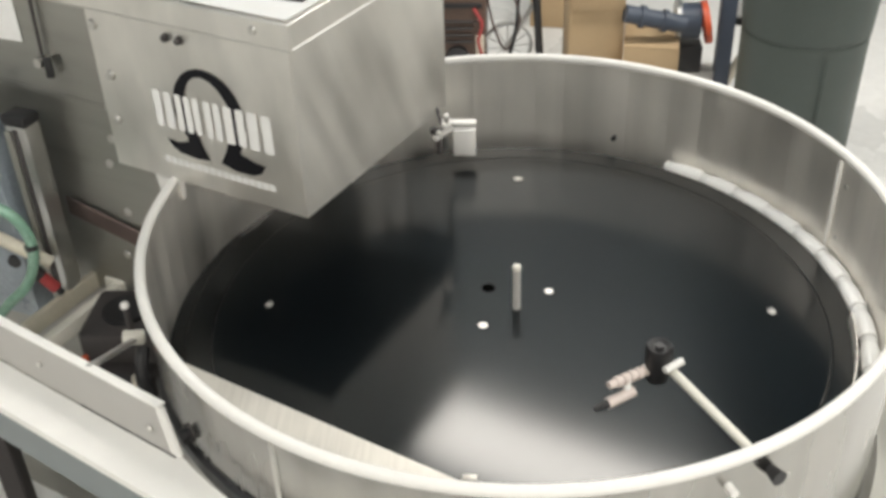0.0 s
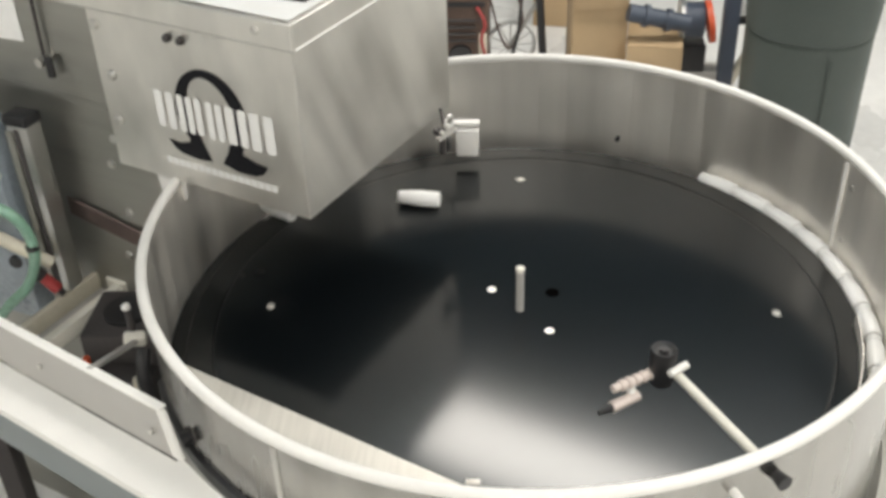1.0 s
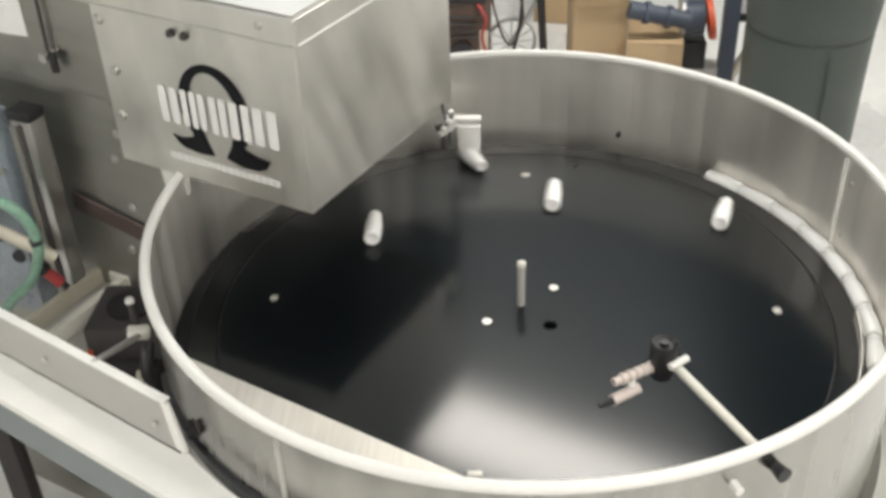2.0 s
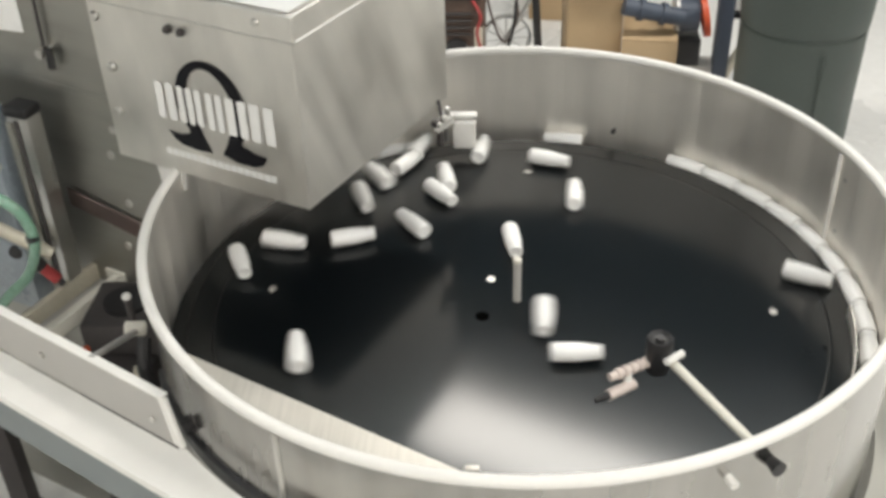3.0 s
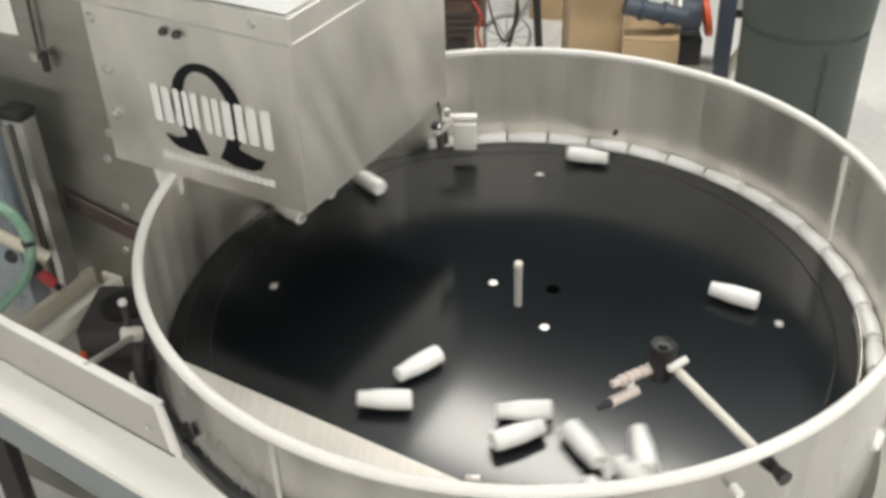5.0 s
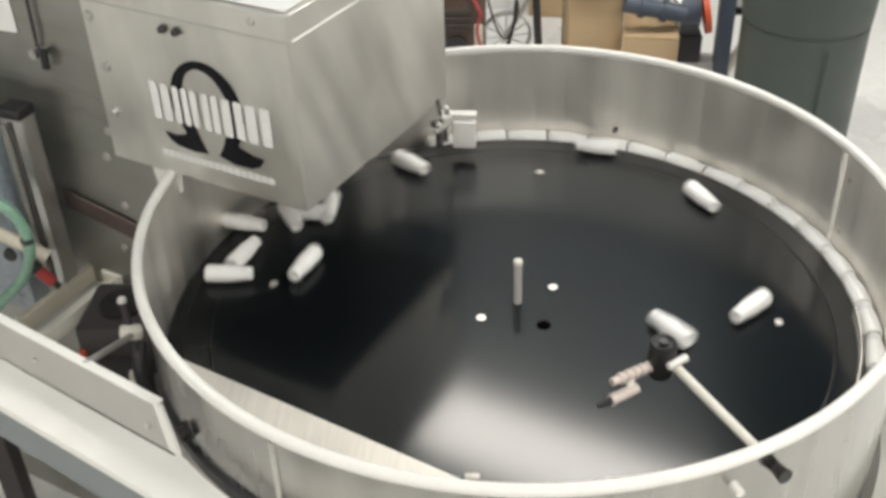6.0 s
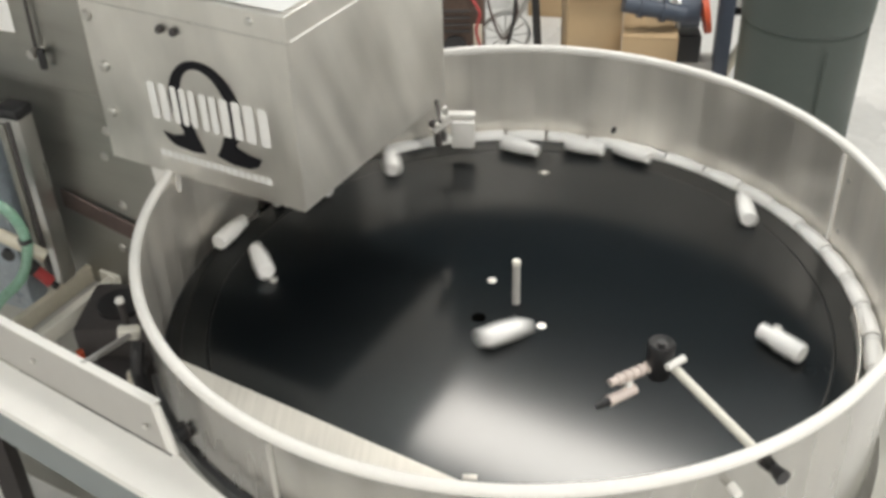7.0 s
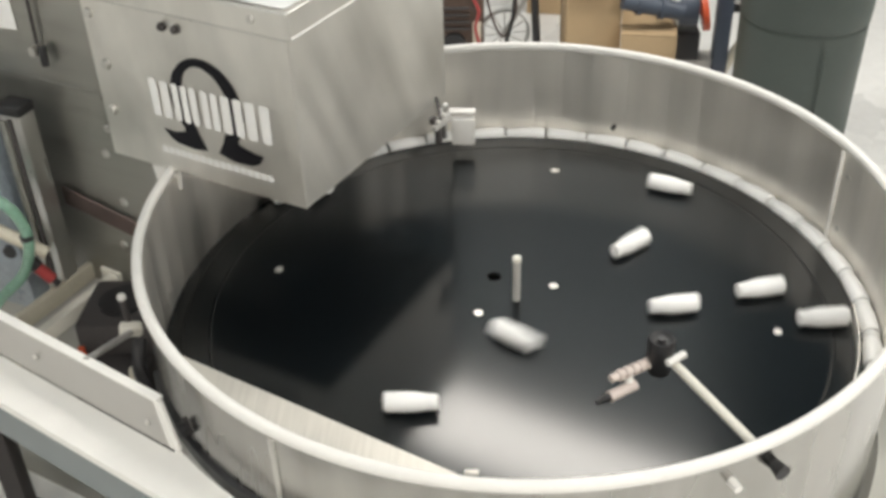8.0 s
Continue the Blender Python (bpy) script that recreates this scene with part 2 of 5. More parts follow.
def build_bowl():
    t = thing("feeder_bowl", "round brushed steel bowl with white beading on its rim", "bowl")
    part("bowl_wall", rolled(lathe([(R_WALL, -0.035), (R_WALL, RIM), (R_WALL + 0.004, RIM), (R_WALL + 0.004, -0.30), (R_WALL, -0.30)], 54, True), 3), M_WALL, t, smooth=False)
    part("base", lathe([(0.02, -0.30), (0.60, -0.30), (0.60, -0.95), (0.02, -0.95)], 64, True), M_BODY, t, "steel drum under the bowl")
    prof = [(0.6235 + 0.0089 * math.cos(a), 0.2010 + 0.0089 * math.sin(a)) for a in [2 * math.pi * k / 14 for k in range(14)]]
    part("rim_beading", lathe(prof, 160, True), M_BEAD, t, "white plastic edge beading")
    part("bottom_ring", lathe([(0.5400, -0.0008), (0.5412, -0.0002), (0.584, 0.0), (0.586, -0.002), (0.586, -0.030), (0.5400, -0.030)], 160, True), M_RING, t, "black ring round the table", False)
    part("channel_floor", lathe([(0.586, -0.0184), (R_WALL - 0.001, -0.0184), (R_WALL - 0.001, -0.034), (0.586, -0.034)], 128, True), M_RING, t, "sunken black channel along the wall")
    part("bottom_pan", lathe([(0.0, -0.06), (R_WALL - 0.001, -0.06), (R_WALL - 0.001, -0.07), (0.0, -0.07)], 64), M_RING, t)
    # thin skin over the wall's outside that carries the darkened steel
    part("outer_shell", lathe([(R_WALL + 0.0042, RIM - 0.004), (R_WALL + 0.0056, RIM - 0.004), (R_WALL + 0.0056, -0.30), (R_WALL + 0.0042, -0.30)], 160, True), M_SHELL, t, "steel outer shell, darkened for its dim reflections")
    # added black strip that paints the shade between bowl and conveyor flange
    part("gap_shade", arc_sheet([(R_WALL + 0.0055, 0.018), (R_WALL + 0.013, 0.018), (R_WALL + 0.013, 0.042), (R_WALL + 0.0055, 0.047)], -156, -122, 24), M_BLACK, t, "black strip for the shade in the gap beside the conveyor")
    part("side_guard", arc_sheet([(0.640, -0.165), (0.700, -0.190), (0.760, -0.30), (0.775, -0.94), (0.770, -0.94), (0.755, -0.30), (0.697, -0.194), (0.640, -0.170)], -68, 25, 40), M_BODY, t, "dull steel guard below the bowl")
    # the sheet's vertical joint and its rivets
    a = math.radians(18.9)
    m = pose(0, 0, 0, 0, 0, math.degrees(a))
    part("wall_joint", box((R_WALL - 0.003, 0, 0.098), (0.006, 0.0065, 0.184), m, 0.001), M_BEAD, t, "bright vertical sheet joint")
    for z in (0.04, 0.15):
        part("rivet", rod(m @ Vector((R_WALL - 0.003, -0.025, z)), m @ Vector((R_WALL + 0.001, -0.025, z)), 0.005, 12), M_SCREW, t)
    m2 = pose(0, 0, 0, 0, 0, 70.0)
    part("stop_pin", rod(m2 @ Vector((R_WALL - 0.012, 0, 0.03)), m2 @ Vector((R_WALL + 0.001, 0, 0.03)), 0.005, 12), M_BLACK, t, "small black pin")
    m3 = pose(0, 0, 0, 0, 0, -140.3)
    kb = part("wall_knob", rod(m3 @ Vector((R_WALL + 0.003, 0, 0.066)), m3 @ Vector((R_WALL + 0.022, 0, 0.064)), 0.008, 18, 0.0125), M_BLACK, t, "black wall knob")
    part("knob_washer", rod(m3 @ Vector((R_WALL + 0.002, 0, 0.066)), m3 @ Vector((R_WALL + 0.008, 0, 0.066)), 0.0155, 18), M_DEEP, kb, "dark washer")
    m4 = pose(0, 0, 0, 0, 0, -120.5)
    part("outer_joint", box((R_WALL + 0.0062, 0, 0.02), (0.003, 0.010, 0.33), m4, 0.0008), M_SCREW, t, "bright outer sheet joint")
    # low fence that guides the bottles out of the channel
    fa = [radians(-3 - 34 * k / 16) for k in range(17)]
    pts = [(0.5735 * math.cos(q), 0.5735 * math.sin(q)) for q in fa] + [(0.5755 * math.cos(q), 0.5755 * math.sin(q)) for q in fa[::-1]]
    part("guide_fence", prism(pts, 0.0005, 0.026), M_WALL, t, "low curved steel fence")
    # the sheet that covers the outlet, cut straight along a chord
    a0, a1 = math.atan2(-0.361, -0.480), math.atan2(-0.602, -0.028)
    arc = [(0.6165 * math.cos(a0 + (a1 - a0) * k / 24), 0.6165 * math.sin(a0 + (a1 - a0) * k / 24)) for k in range(25)]
    part("outlet_cover", prism(arc, 0.1845, 0.1865), M_PLATE, t, "flat steel sheet over the outlet")
    part("cover_tab", box((-0.056, -0.592, 0.1890), (0.018, 0.009, 0.003), None, 0.001), M_PLATE, t, "small steel tab")
    return t


def build_table():
    t = thing("rotary_table", "glossy black rotary table in the bowl", "turntable")
    part("plate", lathe([(0.0, 0.0), (0.5350, 0.0), (0.5394, -0.0008), (0.5396, -0.012), (0.0, -0.012)], 160), M_DISC, t, smooth=False)
    for k in range(4):
        a = math.radians(89.6 + 90 * k)
        part("screw", lathe([(0.0, 0.0012), (0.0022, 0.0012), (0.0028, 0.0022), (0.0062, 0.0020), (0.0075, 0.0008), (0.0075, -0.001)], 16, m=pose(0.449 * math.cos(a), 0.449 * math.sin(a), 0)), M_SCREW, t, "bright countersunk screw")
    for deg in (41.0, 221.0):
        a = math.radians(deg)
        part("screw", lathe([(0.0, 0.0012), (0.0025, 0.0012), (0.0032, 0.0024), (0.0072, 0.0022), (0.0088, 0.0008), (0.0088, -0.001)], 16, m=pose(0.078 * math.cos(a), 0.078 * math.sin(a), 0)), M_SCREW, t, "bright countersunk screw")
    a = math.radians(131)
    part("hole", lathe([(0.0, 0.0012), (0.0118, 0.0012), (0.0125, 0.0)], 20, m=pose(0.078 * math.cos(a), 0.078 * math.sin(a), 0)), M_HOLE, t, "dark open screw hole")
    sp = part("spindle", lathe([(0.0, 0.087), (0.0055, 0.087), (0.0070, 0.085), (0.0070, 0.001), (0.0070, -0.002)], 24), M_GREYP, t, "slim steel post at the centre")
    part("spindle_cap", lathe([(0.0, 0.094), (0.005, 0.0935), (0.0078, 0.091), (0.0078, 0.084), (0.0, 0.084)], 24), M_CREAM, sp, "pale cap")
    return t


# ---- the hopper over the bowl ----
U = Vector((math.cos(radians(154.5)), math.sin(radians(154.5)), 0.0))
V = Vector((0.447, 0.894, 0.0)).normalized()
N = Vector((-U.y, U.x, 0.0))
if N.y > 0:
    N = -N
TIP = Vector((-0.351, -0.028, 0.0))
HB, HF, HT, HD = 0.205, 0.510, 0.553, 0.466


def hop(u, v, z):
    return TIP + U * u + V * v + Vector((0, 0, z))


def on_face(u, z, out=0.0):
    return TIP + U * u + N * out + Vector((0, 0, z))


def slab(name, corners, thick, mat, parent, label=""):
    """A sheet with four corners, thickened to one side."""
    bm = bmesh.new()
    c = [Vector(q) for q in corners]
    n = (c[1] - c[0]).cross(c[3] - c[0]).normalized() * thick
    lo = [bm.verts.new(q) for q in c]
    hi = [bm.verts.new(q + n) for q in c]
    bm.faces.new(lo)
    bm.faces.new(hi[::-1])
    for k in range(4):
        bm.faces.new((lo[k], hi[k], hi[(k + 1) % 4], lo[(k + 1) % 4]))
    bmesh.ops.bevel(bm, geom=bm.edges[:], offset=abs(thick) * 0.25, segments=1, affect="EDGES")
    return part(name, bm, mat, parent, label)


def decal(outline, out=0.0006, thick=0.0006):
    """A thin printed shape on the hopper's face, from an outline of (u, z)."""
    bm = bmesh.new()
    lo = [bm.verts.new(on_face(u, z, out)) for u, z in outline]
    hi = [bm.verts.new(on_face(u, z, out + thick)) for u, z in outline]
    bm.faces.new(lo)
    bm.faces.new(hi[::-1])
    n = len(outline)
    for k in range(n):
        bm.faces.new((lo[k], hi[k], hi[(k + 1) % n], lo[(k + 1) % n]))
    return bm


def dome(centre, out, r, h, segs=14):
    """A round screw head on a surface with the normal out."""
    m = Matrix.Translation(centre) @ Vector(out).to_track_quat("Z", "Y").to_matrix().to_4x4()
    return lathe([(r, -0.001), (r, h * 0.35), (r * 0.8, h * 0.8), (r * 0.35, h), (0, h)], segs, m=m)


def build_hopper():
    t = thing("bottle_hopper", "brushed steel hopper box over the bowl with a printed logo", "hopper")
    w = 0.426
    slab("front_panel", [on_face(0, HB), on_face(w, HB), on_face(w, HF), on_face(0, HF)], 0.003, M_STEEL, t)
    slab("side_panel", [hop(0, 0.0034, HB), hop(0, HD, HB), hop(0, HD, HF), hop(0, 0.0034, HF)], -0.003, M_STEEL, t)
    # back, inner floor and inner wall are near-black to paint the shaded inside
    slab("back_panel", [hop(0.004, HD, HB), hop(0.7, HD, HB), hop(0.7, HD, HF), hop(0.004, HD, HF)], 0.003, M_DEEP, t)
    slab("hopper_floor", [hop(0.36, 0.02, 0.312), hop(0.72, 0.02, 0.312), hop(0.72, HD - 0.006, 0.312), hop(0.36, HD - 0.006, 0.312)], 0.003, M_DEEP, t, "added inner floor with an open drop, dark for the shade inside")
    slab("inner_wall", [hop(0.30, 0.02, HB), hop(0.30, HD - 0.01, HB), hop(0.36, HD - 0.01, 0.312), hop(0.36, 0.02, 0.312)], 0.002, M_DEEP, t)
    # added plates across the open underside, black in place of its shade
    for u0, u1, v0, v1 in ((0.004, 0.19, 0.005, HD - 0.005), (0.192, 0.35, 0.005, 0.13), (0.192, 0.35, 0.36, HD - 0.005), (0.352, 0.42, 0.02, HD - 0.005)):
        slab("underside_shade", [hop(u0, v0, HB + 0.012), hop(u1, v0, HB + 0.012), hop(u1, v1, HB + 0.012), hop(u0, v1, HB + 0.012)], 0.003, M_BLACK, t, "added black plate for the shaded open underside")
    # folded flange round the top
    slab("flange", [on_face(-0.006, HF, 0.004), on_face(0.80, HF, 0.004), on_face(0.80, HT, 0.004), on_face(-0.006, HT, 0.004)], 0.006, M_STEEL, t, "pale folded flange")
    slab("flange", [hop(-0.006, 0.002, HF), hop(-0.006, HD, HF), hop(-0.006, HD, HT), hop(-0.006, 0.002, HT)], -0.005, M_STEEL, t, "pale folded flange")
    part("flange_edge", rod(on_face(-0.006, HF, 0.0045), on_face(0.80, HF, 0.0045), 0.0016, 8), M_SCREW, t, "bright folded edge")
    # white on the side fold paints the highlight along its edge
    part("flange_edge", rod(hop(-0.0065, 0.002, HF), hop(-0.0065, HD, HF), 0.0022, 8), M_BEAD, t, "bright folded edge")
    slab("lid", [hop(0.002, 0.012, HT - 0.010), hop(0.80, 0.012, HT - 0.010), hop(0.80, HD, HT - 0.010), hop(0.002, HD, HT - 0.010)], -0.004, M_STEEL, t)
    slab("lid_sheet", [hop(0.012, 0.016, HT - 0.0035), hop(0.225, 0.016, HT - 0.0035), hop(0.225, 0.20, HT - 0.0035), hop(0.012, 0.20, HT - 0.0035)], -0.0015, M_PAPER, t, "white printed sheet on the lid")
    slab("sheet_print", [hop(0.03, 0.085, HT - 0.0012), hop(0.13, 0.075, HT - 0.0012), hop(0.13, 0.15, HT - 0.0012), hop(0.03, 0.15, HT - 0.0012)], -0.0006, M_INK, t, "black print")
    # screws of the front and the flange
    for u, z in ((0.410, 0.481), (0.394, 0.390), (0.401, 0.301)):
        part("screw", dome(on_face(u, z, 0.002), N, 0.0095, 0.007), M_SCREW, t, "bright round screw head")
    part("screw", dome(on_face(0.061, 0.534, 0.005), N, 0.007, 0.005), M_SCREW, t, "bright round screw head")
    for u in (0.247, 0.219):
        part("toggle", dome(on_face(u, 0.487, 0.002), N, 0.0072, 0.010), M_DEEP, t, "small dark fastener")
    # the logo: a black horseshoe with two feet, white blocks in a row, a thin white line of bars
    c, r1, r2 = (0.183, 0.358), (0.076, 0.083), (0.049, 0.068)
    arc = []
    for k in range(33):
        a = radians(-52 + 284 * k / 32)
        arc.append((c[0] - r1[0] * math.cos(a), c[1] + r1[1] * math.sin(a)))
    for k in range(32, -1, -1):
        a = radians(-46 + 272 * k / 32)
        arc.append((c[0] - r2[0] * math.cos(a) + 0.006 * math.sin(a), c[1] + r2[1] * math.sin(a)))
    logo = part("logo_ring", decal(arc, 0.0006), M_INK, t, "black horseshoe shape")
    part("logo_foot", decal([(0.288, 0.291), (0.264, 0.288), (0.240, 0.295), (0.238, 0.318), (0.215, 0.312), (0.208, 0.292), (0.197, 0.268), (0.225, 0.264), (0.262, 0.268), (0.276, 0.276)], 0.0009), M_INK, logo, "black foot")
    part("logo_foot", decal([(0.076, 0.286), (0.098, 0.288), (0.126, 0.297), (0.128, 0.318), (0.151, 0.312), (0.158, 0.294), (0.172, 0.270), (0.140, 0.261), (0.104, 0.262), (0.086, 0.270)], 0.0009), M_INK, logo, "black foot")
    for u0, u1, n in ((0.303, 0.262, 2), (0.254, 0.203, 3), (0.192, 0.158, 2), (0.150, 0.108, 2), (0.101, 0.052, 2)):
        w, ch = (u0 - u1) / (n + 0.45 * (n - 1)), 0.003
        for k in range(n):
            a, b = u0 - 1.45 * w * k, u0 - 1.45 * w * k - w
            part("logo_block", decal([(a, 0.314 + ch), (a, 0.384 - ch), (a - ch, 0.384), (b + ch, 0.384), (b, 0.384 - ch), (b, 0.314 + ch), (b + ch, 0.314), (a - ch, 0.314)], 0.0016), M_PAPER, t, "plain white bar")
    for k in range(17):
        u0 = 0.301 - 0.0143 * k
        part("logo_bar", decal([(u0, 0.241), (u0, 0.254), (u0 - 0.0112, 0.254), (u0 - 0.0112, 0.241)], 0.0016), M_PAPER, t)
    # white corner plates where the beading ends
    for uz in ([(0.345, 0.211), (0.300, 0.211), (0.330, 0.160), (0.338, 0.160)], [(0.291, 0.207), (0.275, 0.207), (0.281, 0.165), (0.288, 0.160)]):
        part("corner_plate", decal(uz, -0.010, 0.004), M_BEAD, t, "small white corner plate")
    return t


def build_body():
    t = thing("feeder_cabinet", "dull steel machine cabinet behind the bowl", "machine")
    f = lambda u, z, o: on_face(u, z, o)
    slab("upper_panel", [f(0.428, 0.318, -0.006), f(1.6, 0.318, -0.006), f(1.6, 0.95, -0.006), f(0.428, 0.95, -0.006)], -0.004, M_BODY, t)
    slab("lower_panel", [f(0.327, -0.95, -0.012), f(1.6, -0.95, -0.020), f(1.6, 0.316, -0.020), f(0.327, 0.316, -0.012)], -0.004, M_BODY, t)
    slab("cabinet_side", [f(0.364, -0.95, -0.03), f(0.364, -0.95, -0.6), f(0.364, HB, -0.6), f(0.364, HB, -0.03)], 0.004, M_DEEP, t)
    for name, z in (("cabinet_top", 0.946), ("cabinet_floor", -0.93)):
        slab(name, [f(0.435, z, -0.012), f(1.6, z, -0.012), f(1.6, z, -0.60), f(0.435, z, -0.60)], -0.004, M_BODY, t)
    slab("cabinet_back", [f(0.37, -0.95, -0.60), f(1.6, -0.95, -0.60), f(1.6, 0.95, -0.60), f(0.37, 0.95, -0.60)], -0.004, M_BODY, t)
    slab("cabinet_end", [f(1.6, -0.95, -0.024), f(1.6, -0.95, -0.60), f(1.6, 0.94, -0.60), f(1.6, 0.94, -0.024)], -0.004, M_BODY, t)
    slab("panel_fold", [f(0.43, 0.310, -0.004), f(1.6, 0.310, -0.004), f(1.6, 0.322, -0.004), f(0.43, 0.322, -0.004)], -0.003, M_BODY, t, "dark folded seam")
    for u, z in ((0.440, 0.248), (0.460, 0.190), (0.442, 0.088), (0.47, -0.02)):
        part("screw", dome(f(u, z, -0.012), N, 0.0098, 0.008), M_SCREW, t, "bright round screw head")
    # added strip, its colour stands in for a red reflection in the panel
    slab("red_reflection_strip", [f(0.415, 0.015, -0.004), f(0.60, 0.045, -0.004), f(0.60, 0.085, -0.004), f(0.415, 0.055, -0.004)], -0.004, M_REDGLEAM, t, "strip coloured as a faint red reflection")
    slab("label_plate", [f(0.603, 0.412, -0.0010), f(0.75, 0.400, -0.0010), f(0.75, 0.62, -0.0010), f(0.603, 0.62, -0.0010)], -0.0010, M_PAPER, t, "white paper label")
    # hanging latch
    part("latch_rod", rod(f(0.547, 0.52, 0.006), f(0.552, 0.392, 0.006), 0.0035, 10), M_DEEP, t, "thin dark rod")
    part("latch_pin", rod(f(0.552, 0.388, -0.006), f(0.552, 0.388, 0.022), 0.009, 14), M_SCREW, t, "bright latch pin")
    part("latch_hook", box((0, 0, 0), (0.014, 0.010, 0.040), Matrix.Translation(f(0.535, 0.380, 0.012)), 0.003), M_BLACK, t, "black hook")
    return t


def build_arm():
    t = thing("sorting_arm", "pale steel rod through the bowl wall with a black clamp", "arm")
    a, b = Vector((0.214, -0.321, 0.152)), Vector((0.3275, -0.5355, 0.1568))
    part("arm_rod", rod(a, b, 0.0068, 20), M_CREAM, t, "pale round rod")
    cl = part("clamp", lathe([(0, 0.190), (0.006, 0.190), (0.007, 0.184), (0.011, 0.184), (0.018, 0.189), (0.0195, 0.186), (0.0195, 0.154), (0.0178, 0.150), (0.0172, 0.132), (0.0150, 0.127), (0, 0.127)], 28,
                              m=pose(0.205, -0.328, 0)), M_BLACK, t, "black cylindrical clamp")
    part("cross_pin", rod((0.212, -0.352, 0.163), (0.238, -0.333, 0.165), 0.0058, 14), M_BEAD, cl, "pale pin through the clamp")
    p0, p1 = Vector((0.192, -0.330, 0.146)), Vector((0.132, -0.367, 0.145))
    d = (p1 - p0).normalized()
    prof, step = [(0.0, 0.0)], 0.0122
    for k in range(5):
        prof += [(0.0062, k * step), (0.0088, k * step + 0.002), (0.0088, k * step + 0.0075), (0.0062, k * step + 0.0095)]
    prof += [(0.0062, 0.070), (0.0, 0.070)]
    part("ribbed_nozzle", lathe(prof, 16, m=Matrix.Translation(p0) @ d.to_track_quat("Z", "Y").to_matrix().to_4x4()), M_BLUSH, t, "pinkish ribbed nozzle")
    q0, q1 = Vector((0.170, -0.356, 0.126)), Vector((0.131, -0.381, 0.124))
    part("nozzle_arm", rod((0.160, -0.350, 0.144), (0.160, -0.360, 0.126), 0.006, 12), M_BEAD, t)
    part("lower_nozzle", rod(q0, q1, 0.0078, 16, 0.0085), M_BLUSH, t, "smooth pinkish nozzle")
    part("nozzle_tip", rod(q1, q1 + (q1 - q0).normalized() * 0.022, 0.0065, 12, 0.0035), M_BLACK, t, "black tip")
    out = (b - a).normalized()
    part("lock_knob", rod(b - out * 0.003, b + out * 0.017, 0.0078, 18, 0.0110), M_BLACK, t, "black lock knob")
    part("lock_screw", rod((0.266, -0.560, 0.158), (0.275, -0.580, 0.157), 0.0062, 12), M_BEAD, t, "pale screw on the bowl wall")
    return t


def build_guide_block():
    t = thing("guide_block", "white plastic guide block on a bracket over the ring", "guide")
    part("block", box((-0.116, 0.515, 0.0545), (0.050, 0.020, 0.063), None, 0.004), M_BEAD, t)
    part("bracket", box((-0.128, 0.526, 0.095), (0.076, 0.020, 0.008), None, 0.002), M_BEAD, t, "pale steel bracket")
    line = Vector((0.54, 0.842, 0.0)).normalized()
    along = Matrix.Rotation(math.atan2(line.y, line.x), 4, "Z")
    spot = lambda v, z, u=-0.016: TIP + U * u + line * v + Vector((0, 0, z))
    at = lambda v, z: Matrix.Translation(spot(v, z)) @ along
    part("mount", rod(hop(0.0, 0.43, 0.214), spot(0.36, 0.207), 0.0035, 12), M_DEEP, t, "short dark pin on the hopper's side")
    cl = part("clamp", box((0, 0, 0), (0.016, 0.014, 0.014), at(0.335, 0.224), 0.004), M_DEEP, t, "dark clamp on the hopper's side")
    part("clamp_bar", box((0, 0, 0), (0.054, 0.012, 0.009), at(0.360, 0.207), 0.003), M_GREYP, t, "dull steel bar")
    part("lug", box((0, 0, 0), (0.022, 0.012, 0.010), at(0.371, 0.222), 0.003), M_BEAD, t, "pale lug")
    part("pivot", rod(spot(0.372, 0.226), spot(0.372, 0.240), 0.0055, 12), M_SCREW, t, "pivot screw")
    part("pivot_head", dome(spot(0.372, 0.238), (0, 0, 1), 0.0055, 0.006), M_BEAD, t, "pale rounded head")
    part("hanger", box((0, 0, 0), (0.012, 0.012, 0.034), at(0.348, 0.188), 0.003), M_DEEP, t, "dark hanger")
    part("hanger", box((0, 0, 0), (0.007, 0.010, 0.032), at(0.366, 0.188), 0.002), M_ALU, t, "steel hanger")
    part("bolt", dome(spot(0.328, 0.226, -0.028), -U, 0.006, 0.005), M_SCREW, cl)
    part("tie_rod", rod(spot(0.378, 0.222), (-0.150, 0.526, 0.096), 0.004, 10), M_BEAD, t, "pale tie rod")
    return t


